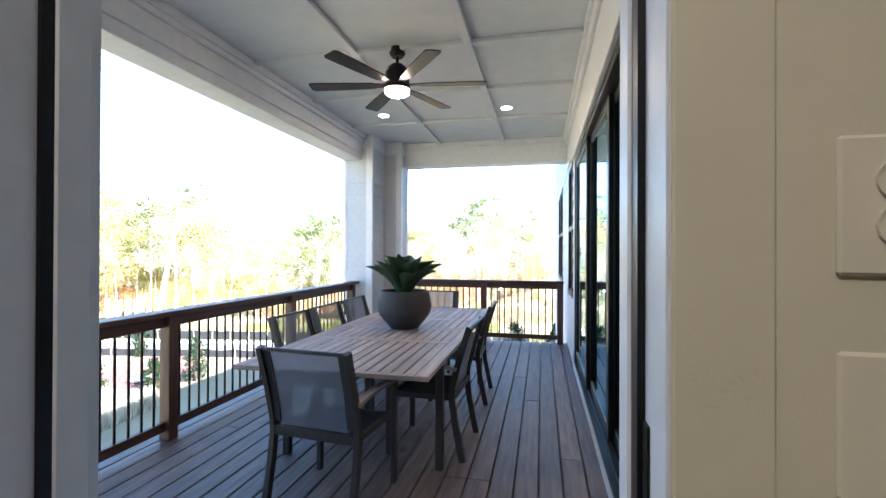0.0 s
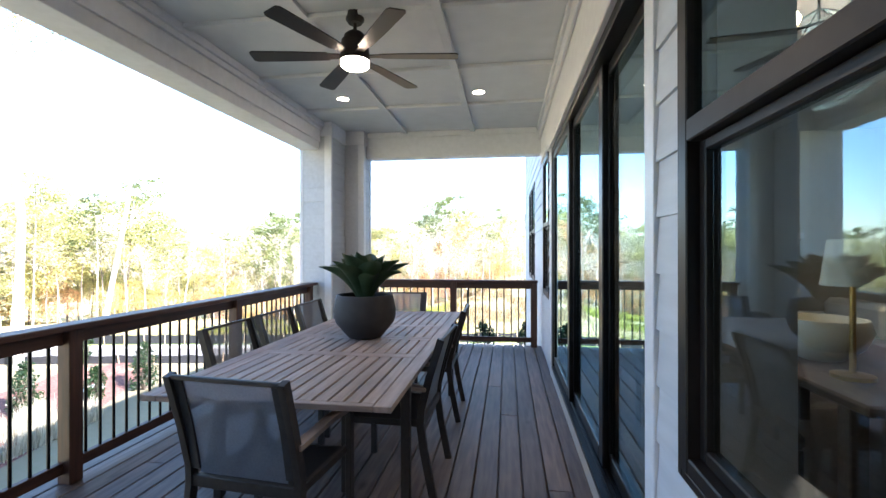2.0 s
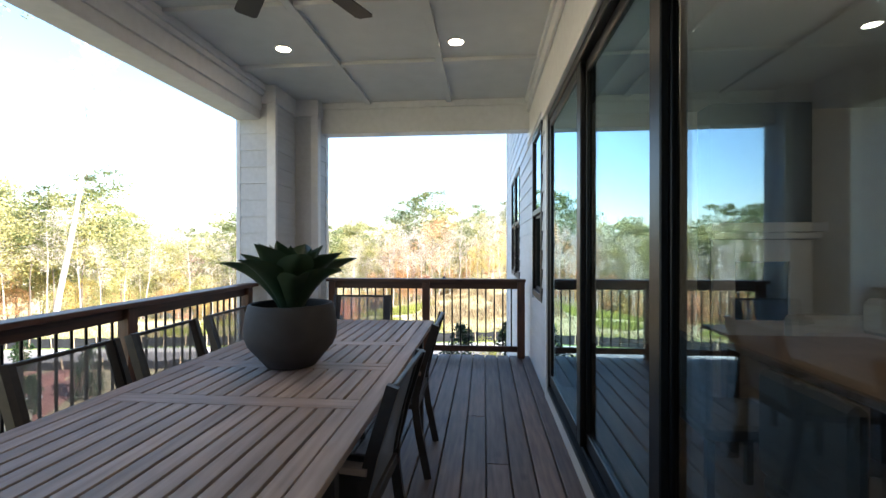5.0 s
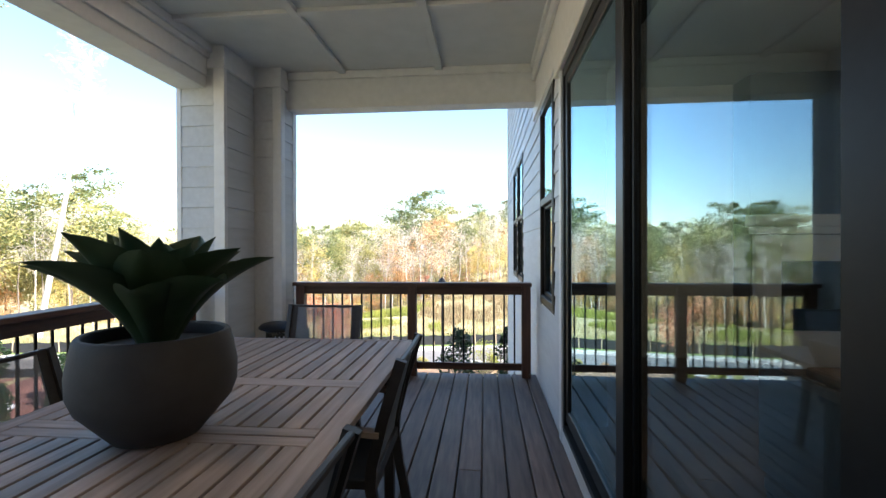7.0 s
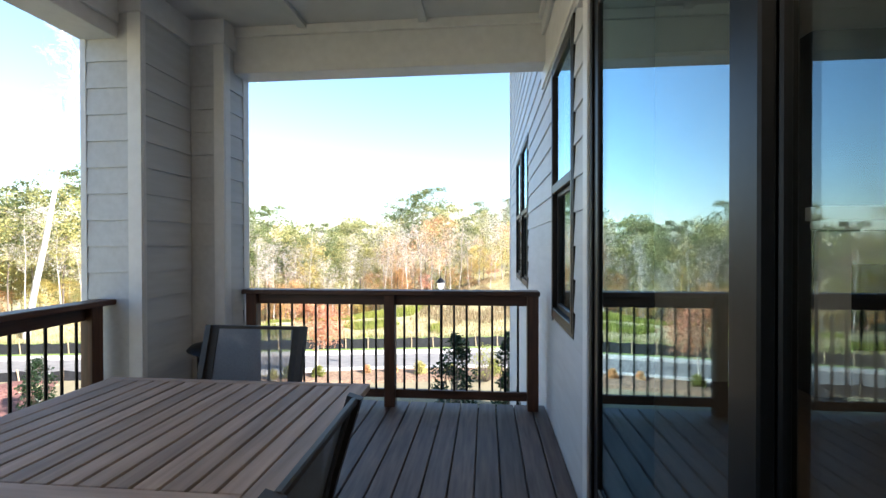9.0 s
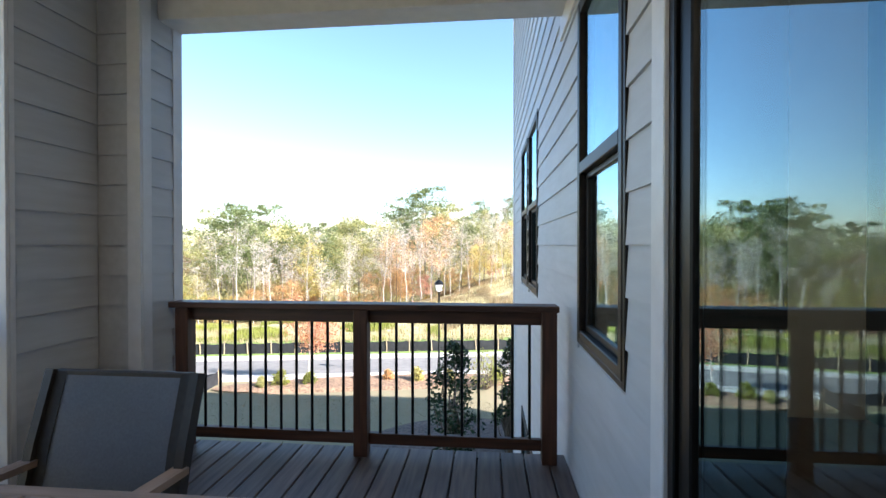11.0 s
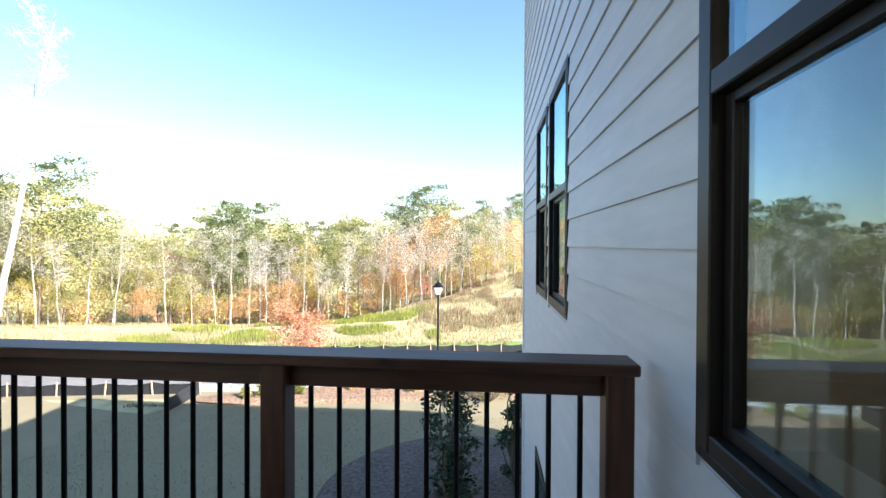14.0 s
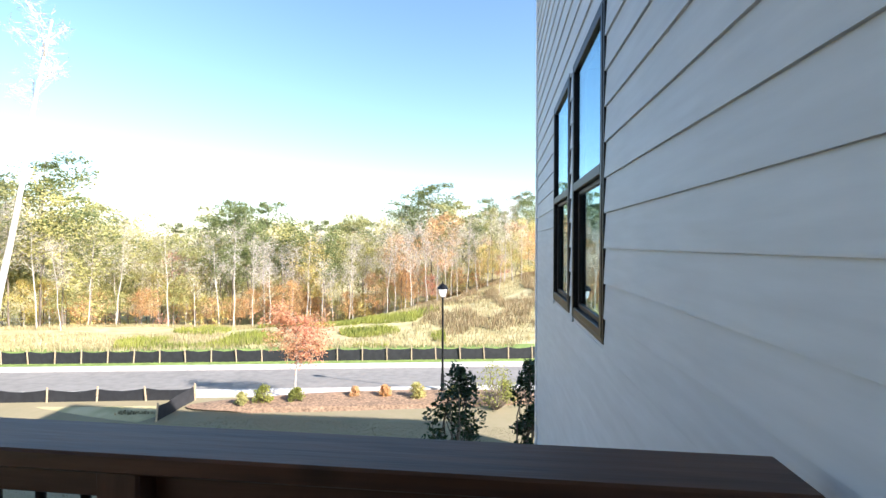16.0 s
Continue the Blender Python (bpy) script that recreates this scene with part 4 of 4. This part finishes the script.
def leaf_cloud(name, clumps, per, size, mat, rr, flat=1.0, slim=0.45):
    """Many small leaves scattered in clumps, one mesh."""
    verts, faces = [], []
    for c, r in clumps:
        for _ in range(per):
            d = Vector((rr.gauss(0, 1), rr.gauss(0, 1), rr.gauss(0, flat)))
            d = d.normalized() * (r * rr.uniform(0.25, 1.0) ** 0.6)
            d.z *= flat
            p = c + d
            a = Vector((rr.uniform(-1, 1), rr.uniform(-1, 1), rr.uniform(-0.6, 0.6))).normalized()
            b = a.cross(Vector((rr.uniform(-1, 1), rr.uniform(-1, 1), rr.uniform(-1, 1)))).normalized()
            s = size * rr.uniform(0.6, 1.4)
            i = len(verts)
            verts += [p - a * s, p - b * s * slim, p + a * s, p + b * s * slim]
            faces.append((i, i + 1, i + 2, i + 3))
    me = bpy.data.meshes.new(name)
    me.from_pydata([tuple(v) for v in verts], [], faces)
    me.materials.append(mat)
    return me


def limb(bm, a, b, r0, r1, rr, bend=0.06, seg=6, n=4):
    a, b = Vector(a), Vector(b)
    L = (b - a).length
    pts = [a.lerp(b, k / n) + Vector((rr.uniform(-1, 1), rr.uniform(-1, 1), 0)) * L * bend * math.sin(math.pi * k / n) for k in range(n + 1)]
    for k in range(n):
        tube(bm, pts[k], pts[k + 1], r0 + (r1 - r0) * k / n, r0 + (r1 - r0) * (k + 1) / n, seg)
    return pts


def make_tree(kind, leaf, h, seed, label, bark, crown0=0.45, spread_r=0.16, nl=14, per=150, size=0.16, lean=0.0, trunk_r=None):
    rr = random.Random(seed)
    t = thing("tree", label, "tree")
    bm = bmesh.new()
    r0 = trunk_r or h * 0.0058
    top = Vector((lean * h, rr.uniform(-0.03, 0.03) * h, h))
    limb(bm, (0, 0, -0.5), top, r0, r0 * 0.25, rr, 0.01, 7, 6)
    clumps = []
    for k in range(nl):
        u = crown0 + (0.98 - crown0) * (k + rr.random()) / nl
        base = Vector((0, 0, 0)).lerp(top, u)
        ang = rr.uniform(0, 2 * math.pi)
        shape = math.sin(math.pi * min(1, (u - crown0) / (1.02 - crown0) * 0.85 + 0.15)) if kind != "bare" else 1 - 0.5 * (u - crown0)
        L = h * spread_r * (0.45 + 0.75 * shape) * rr.uniform(0.65, 1.25)
        up = {"pine": 0.2, "decid": 0.6, "bare": 1.1}[kind]
        end = base + Vector((math.cos(ang) * L, math.sin(ang) * L, L * up * rr.uniform(0.5, 1.3)))
        limb(bm, base, end, r0 * 0.32 * (1.2 - u), r0 * 0.06, rr, 0.12, 4, 2)
        if kind == "bare":
            for _ in range(5):
                s = base.lerp(end, rr.uniform(0.35, 0.95))
                e = s + Vector((rr.uniform(-1, 1), rr.uniform(-1, 1), rr.uniform(0.2, 1.3))) * L * 0.4
                limb(bm, s, e, r0 * 0.10, r0 * 0.03, rr, 0.12, 3, 2)
        for v in (0.45, 0.75, 1.0):
            jitter = Vector((rr.uniform(-1, 1), rr.uniform(-1, 1), rr.uniform(-0.5, 0.7))) * L * 0.28
            clumps.append((base.lerp(end, v) + jitter, L * rr.uniform(0.36, 0.72)))
    part("trunk", bm, bark, t, smooth=True)
    if kind == "bare":
        new("branchwork", leaf_cloud("branchwork", clumps, 24, 0.3, bark, rr, 1.0, 0.028)).parent = t
    if leaf:
        new("crown", leaf_cloud("crown", clumps, per, size, LEAF[leaf], rr, 0.62 if kind == "pine" else 0.85)).parent = t
    return t


PROTO = [
    (make_tree("pine", "pine", 15, 1, "tall green pine with a bare lower trunk", BARK, 0.52, 0.15, 22, 66, 0.125), 3),
    (make_tree("pine", "pine", 14, 2, "green pine with an uneven crown", BARK, 0.42, 0.16, 24, 66, 0.125), 3),
    (make_tree("pine", "lightpine", 14.5, 3, "light green pine in the wood", BARK, 0.40, 0.17, 24, 66, 0.125), 4),
    (make_tree("pine", "lightpine", 12, 4, "young light green pine", BARK, 0.25, 0.18, 26, 66, 0.125), 3),
    (make_tree("decid", "yellow", 10.5, 5, "tree with thin yellow autumn leaves", PALEBARK, 0.30, 0.19, 22, 46, 0.11), 4),
    (make_tree("decid", "orange", 9.5, 6, "tree with orange autumn leaves", BARK, 0.25, 0.2, 22, 52, 0.11), 4),
    (make_tree("decid", "red", 8.0, 7, "small tree with red autumn leaves", BARK, 0.22, 0.21, 20, 52, 0.11), 2),
    (make_tree("decid", "olive", 11.5, 8, "tree with olive green leaves", BARK, 0.28, 0.19, 22, 54, 0.115), 4),
    (make_tree("bare", None, 12.5, 9, "bare pale autumn tree with forked limbs", PALEBARK, 0.35, 0.2, 16), 5),
    (make_tree("bare", None, 11.0, 10, "bare slender pale tree", PALEBARK, 0.45, 0.13, 14), 6),
]
bag = [p for p, w in PROTO for _ in range(w)]
rr = random.Random(21)
used = set()
for row, (rad, step, lo, hi) in enumerate(((50, 1.75, -98, 5), (55, 1.6, -98, 12), (60, 1.75, -98, 15))):
    a = lo + rr.uniform(0, step)
    while a < hi:
        ra = rad + rr.uniform(-2.5, 2.5) - (6 if a < -45 else 0)
        if a > -4:
            ra += 1.2 * (a + 4)
        x, y = ra * math.sin(radians(a)) - 0.5, ra * math.cos(radians(a))
        p = rr.choice(bag)
        if row == 0 and rr.random() < 0.45:
            p = rr.choice([q[0] for q in PROTO[4:]])
        if a < -28 and rr.random() < 0.38:
            p = rr.choice([PROTO[q][0] for q in (0, 1, 2, 3, 7, 7)])
        if row >= 2 and rr.random() < 0.6:
            p = rr.choice([q[0] for q in PROTO[:4]])
        s = rr.uniform(0.82, 1.17) * (0.86 if a < -50 else (0.84 if a < -33 else (0.74 if a > -5 else 0.98)))
        m = pose(x, y, height(x, y) - 0.1, rr.uniform(-2, 2), rr.uniform(-2, 2), rr.uniform(0, 360)) @ Matrix.Diagonal((s * rr.uniform(0.9, 1.15), s * rr.uniform(0.9, 1.15), s, 1))
        if p not in used:
            used.add(p)
            p.matrix_world = m
        else:
            copy_thing(p, m)
        a += step * rr.uniform(0.7, 1.3)

rr = random.Random(77)
a = -98.0
while a < 4:
    ra = rr.uniform(44, 49) - (5 if a < -45 else 0)
    x, y = ra * math.sin(radians(a)), ra * math.cos(radians(a))
    s = rr.uniform(0.65, 1.08)
    copy_thing(PROTO[rr.choice((8, 9, 9))][0], pose(x, y, height(x, y) - 0.1, rr.uniform(-4, 4), rr.uniform(-4, 4), rr.uniform(0, 360)) @ Matrix.Diagonal((s, s, s, 1)))
    a += rr.uniform(1.3, 2.8) if a < -16 else rr.uniform(0.7, 1.5)

a = -98.0
while a < 7:
    ra = rr.uniform(47, 55) - (5 if a < -45 else 0)
    x, y = ra * math.sin(radians(a)), ra * math.cos(radians(a))
    s = rr.uniform(0.32, 0.6)
    copy_thing(PROTO[rr.choice((4, 4, 5, 5, 6, 7) if a > -40 else (4, 5, 7, 7, 3))][0], pose(x, y, height(x, y) - 0.1, rr.uniform(-4, 4), rr.uniform(-4, 4), rr.uniform(0, 360)) @ Matrix.Diagonal((s * 1.2, s * 1.2, s, 1)))
    a += rr.uniform(0.9, 1.9)

# the woods behind, too deep to tell tree from tree
rr = random.Random(8)
far = {"pine": [], "lightpine": [], "olive": [], "yellow": [], "orange": []}
for rad, step in ((64, 1.5), (69, 1.5), (75, 1.6)):
    a = -99.0
    while a < 21:
        ra = rad + rr.uniform(-2, 2) - (6 if a < -45 else 0) + (1.2 * (a + 4) if a > -4 else 0)
        x, y = ra * math.sin(radians(a)), ra * math.cos(radians(a))
        h = rr.uniform(10.5, 14.0) * (0.84 if -50 < a < -33 else (0.95 if a < -6 else 0.74))
        kind = rr.choice(("pine", "lightpine", "lightpine", "olive", "olive", "yellow", "orange"))
        w = h * rr.uniform(0.09, 0.15)
        z0 = height(x, y)
        for q in range(15):
            u = 0.25 + 0.75 * (q + rr.random()) / 15
            r = w * math.sin(math.pi * min(1, 0.2 + 0.72 * u)) * rr.uniform(0.2, 1.0)
            g = rr.uniform(0, 6.283)
            far[kind].append((Vector((x + r * math.cos(g), y + r * math.sin(g), z0 + h * u)), w * rr.uniform(0.35, 0.6)))
        a += step * rr.uniform(0.7, 1.3)
for kind, cl in far.items():
    tagged(new("far_woods", leaf_cloud("far_woods", cl, 44, 0.14, LEAF[kind], rr)), "dense autumn woods of pine and mixed trees behind", "woods", kind="stuff")

# undergrowth at the wood's edge, and tufts in the meadow
rr = random.Random(4)
for leaf, n, lo, hi, label in (("orange", 150, -100, 8, "orange undergrowth at the edge of the wood"), ("yellow", 150, -100, 8, "yellow undergrowth at the edge of the wood"), ("red", 26, -45, 10, "red undergrowth at the edge of the wood"), ("olive", 120, -100, 20, "green undergrowth at the edge of the wood")):
    cl = []
    for _ in range(n):
        a, r = rr.uniform(lo, hi), rr.uniform(48, 66)
        x, y = r * math.sin(radians(a)), r * math.cos(radians(a))
        if a < -45:
            x, y = x * 0.9, y * 0.9
        s = rr.uniform(0.5, 1.5)
        cl.append((Vector((x, y, height(x, y) + s * rr.uniform(0.4, 2.4))), s))
    tagged(new("undergrowth", leaf_cloud("undergrowth", cl, 130, 0.10, LEAF[leaf], rr)), label, "shrubs", kind="stuff")
BLADE = leaf_material("dry_grass_blades", (0.50, 0.42, 0.23), (0.36, 0.30, 0.14))
BLADEG = leaf_material("green_grass_blades", (0.36, 0.36, 0.07), (0.24, 0.27, 0.06))


def grass(name, n, where, hmin, hmax, mat, seed, label):
    g = random.Random(seed)
    verts, faces = [], []
    k = 0
    while k < n:
        x, y, ok = where(g)
        if not ok:
            continue
        k += 1
        z = height(x, y)
        h = g.uniform(hmin, hmax)
        a = g.uniform(0, math.pi)
        dx, dy = 0.03 * math.cos(a), 0.03 * math.sin(a)
        lx, ly = g.uniform(-0.2, 0.2) * h, g.uniform(-0.2, 0.2) * h
        i = len(verts)
        verts += [(x - dx, y - dy, z - 0.03), (x + dx, y + dy, z - 0.03), (x + lx, y + ly, z + h)]
        faces.append((i, i + 1, i + 2))
    me = bpy.data.meshes.new(name)
    me.from_pydata(verts, [], faces)
    me.materials.append(mat)
    return tagged(new(name, me), label, "grass", kind="stuff")


def in_meadow(g):
    u, v = g.uniform(-50, 22), 2.5 + 40 * g.random() ** 1.3
    p = RO + U * u + N * v
    return p.x, p.y, noise.noise(Vector((p.x * 0.12, p.y * 0.12, 7))) > -0.1


def in_patch(g):
    u, v = g.uniform(-16, 3), g.uniform(3, 17)
    p = RO + U * u + N * v
    return p.x, p.y, noise.noise(Vector((p.x * 0.22, p.y * 0.35, 2))) > 0.12


grass("meadow_grass", 80000, in_meadow, 0.08, 0.32, BLADE, 3, "tall dry yellow meadow grass")
def on_hill(g):
    u, v = g.uniform(0, 16), g.uniform(5, 34)
    p = RO + U * u + N * v
    return p.x, p.y, noise.noise(Vector((p.x * 0.5, p.y * 0.25, 5))) > 0.05


grass("hill_weeds", 14000, on_hill, 0.2, 0.55, leaf_material("brown_weeds", (0.36, 0.27, 0.15), (0.24, 0.18, 0.09)), 14, "clumps of brown dry weeds on the bank")
def on_lawn(g):
    x, y = g.uniform(-12, 0), g.uniform(3, 12)
    return x, y, True


grass("lawn_grass", 50000, on_lawn, 0.055, 0.085, leaf_material("lawn_blades", (0.21, 0.185, 0.10), (0.26, 0.22, 0.125)), 6, "short dormant lawn grass beside the house")
grass("weed_patch", 20000, in_patch, 0.12, 0.4, BLADEG, 9, "patches of yellow green weeds in the meadow")


def shrub(name, label, x, y, h, w, leaf, per, size, seed, stem=True):
    g = random.Random(seed)
    s = thing(name, label, "shrub", (x, y, height(x, y) + 0.1))
    bm = bmesh.new()
    cl = []
    for k in range(46):
        q, ang = (k + g.random()) / 46 * 0.95 + 0.05, g.uniform(0, 2 * math.pi)
        rad = w * math.sin(math.pi * (0.22 + 0.7 * q)) * g.uniform(0.35, 1.0)
        e = Vector((rad * math.cos(ang), rad * math.sin(ang), h * q))
        limb(bm, (0, 0, -0.1), e, 0.012 * h, 0.004, g, 0.1, 5, 3)
        cl.append((e, w * g.uniform(0.25, 0.42)))
    cl.append((Vector((0, 0, h)), w * 0.25))
    part("stem", bm, BARK, s)
    new("foliage", leaf_cloud("foliage", cl, per, size, LEAF[leaf], g)).parent = s
    return s


shrub("bush", "tall dark glossy evergreen bush beside the house", -1.25, 7.4, 2.75, 0.62, "bush", 55, 0.055, 31)
shrub("bush", "dark evergreen bush against the house corner", 0.1, 8.2, 2.7, 0.5, "bush", 55, 0.055, 32)
for k, (x, y, h, leaf) in enumerate(((-7.9, 12.95, 0.5, "lime"), (-8.5, 12.7, 0.35, "olive"), (-6.9, 13.2, 0.4, "lime"), (-4.2, 14.0, 0.35, "orange"), (-5.2, 13.9, 0.3, "orange"),
                                     (-3.1, 14.0, 0.45, "olive"), (-0.56, 13.4, 1.2, "lime"), (-1.9, 14.1, 0.4, "olive"), (-0.2, 14.3, 0.5, "lime"))):
    shrub("small_shrub", "small rounded shrub in the mulch bed", x, y, h, h * 0.6, leaf, 26, 0.035, 40 + k)
for k, (x, y, h) in enumerate(((-19.5, 11.5, 1.3), (-16.2, 6.2, 1.7), (-14.4, 9.2, 1.7), (-15.0, 7.7, 1.2), (-12.5, 2.0, 1.6), (-13.5, -1.0, 1.9))):
    shrub("bush", "dark young bush in a mulch bed", x, y, h, h * 0.3, "bush", 40, 0.05, 70 + k)
mulch_bed("planting_bed_side", -16.6, 4.0, 3.2, 8.0, 0.1, "red brown mulch bed beside the lawn", material("red_mulch", (0.22, 0.10, 0.075), 0.95, vary=0.3, scale=12, bump=0.9, bump_scale=60))

def in_border(g):
    x, y = g.uniform(-16.5, -13.6), g.uniform(-2.0, 6.8)
    return x, y, noise.noise(Vector((x * 0.9, y * 0.9, 4))) > 0.02


grass("ornamental_grass", 9000, in_border, 0.35, 0.8, leaf_material("pale_grass_plumes", (0.52, 0.47, 0.36), (0.38, 0.35, 0.25)), 19, "pale dry ornamental grass in the mulch bed")


def garden_bag(x, y, rz, label):
    """A slumped sack: a low cushion with pinched ends and creases."""
    b = thing("garden_bag", label, "bag", (x, y, height(x, y) + 0.12), rz, "white bags in the mulch bed")
    bm = bmesh.new()
    nu, nv = 16, 12
    rows = []
    for i in range(nu + 1):
        u = -1 + 2 * i / nu
        w = (1 - abs(u) ** 3.0) * 0.8 + 0.2
        row = []
        for j in range(nv):
            a = 2 * math.pi * j / nv
            k = 1 + 0.12 * noise.noise(Vector((u * 3, math.cos(a) * 2, math.sin(a) * 2 + rz)))
            row.append(bm.verts.new((u * 0.36, 0.22 * w * math.cos(a) * k, 0.12 + 0.13 * (w - 0.15) * math.sin(a) * k)))
        rows.append(row)
    for p, q in zip(rows, rows[1:]):
        for j in range(nv):
            bm.faces.new((p[j], p[(j + 1) % nv], q[(j + 1) % nv], q[j]))
    bm.faces.new(rows[0])
    bm.faces.new(rows[-1])
    part("sack", bm, WHITE, b, smooth=True)
    return b


garden_bag(-16.4, 8.3, 20, "white plastic sack lying on the mulch")
garden_bag(-16.0, 8.75, -35, "white plastic sack beside another on the mulch")

maple = make_tree("decid", "maple", 2.75, 15, "young maple with pink orange leaves by the road", PALEBARK, 0.40, 0.29, 26, 60, 0.045, trunk_r=0.04)
maple.matrix_world = pose(-7.0, 13.4, height(-7.0, 13.4), 0, 0, 30)
leaning = make_tree("bare", None, 18.5, 16, "tall leaning bare white tree", PALEBARK, 0.7, 0.06, 12, trunk_r=0.2, lean=0.15)
leaning.matrix_world = pose(-28.0, 21.0, height(-28.0, 21.0), 0, 0, 50)
bigpine = make_tree("pine", "lightpine", 21, 17, "tall near pine with hanging branches", PALEBARK, 0.66, 0.13, 20, 42, 0.085, trunk_r=0.2)
bigpine.matrix_world = pose(-21.8, 10.6, height(-21.8, 10.6), 0, 0, 0)

# ---- boards last ----
siding(wall_house, "y", -1, 0.0, -6.5, 5.5, -0.95, 5.65, [(-5.02, -1.40, -0.3, 2.6)] + [(a - 0.028, b + 0.028, c - 0.03, d + 0.03) for a, b, c, d in WINDOWS])
siding(column, "x", -1, CA[2], CA[0] + 0.03, CA[1] - 0.085, 0.0, CT - 0.16)
siding(column, "y", 1, CA[1], CA[2] + 0.03, CB[2] - 0.016, 0.0, CT - 0.16)
siding(column, "x", -1, CB[2], CB[0] + 0.016, CB[1] - 0.07, 0.0, CT - 0.16)
siding(column, "y", 1, CB[1], CB[2] + 0.078, CB[3] - 0.08, 0.0, CT - 0.16)
rr = random.Random(12)
PITCH, BW = 0.1456, 0.1366
x = -0.1265
meshes = {}
ripped = new("deck_board", finish(boxes((-0.1175, -0.012, -6.505, 0.19, -0.04, 0.0), bevel=0.004), "deck_board", DECK))
ripped.parent = deck_floor
while x - BW > -3.36:
    joints = [-6.505] + sorted(rr.sample([-5.1, -4.3, -3.9, -2.7, -1.9], rr.choice((0, 1, 1)))) + [0.19]
    for a, b in zip(joints, joints[1:]):
        L = round(b - a - 0.004, 3)
        if L not in meshes:
            meshes[L] = finish(boxes((-BW / 2, BW / 2, -L / 2, L / 2, -0.04, 0.0), bevel=0.004), "deck_board", DECK)
        ob = new("deck_board", meshes[L])
        ob.location = (x - BW / 2, (a + b) / 2, rr.uniform(-0.0015, 0.0))
        ob.parent = deck_floor
    x -= PITCH
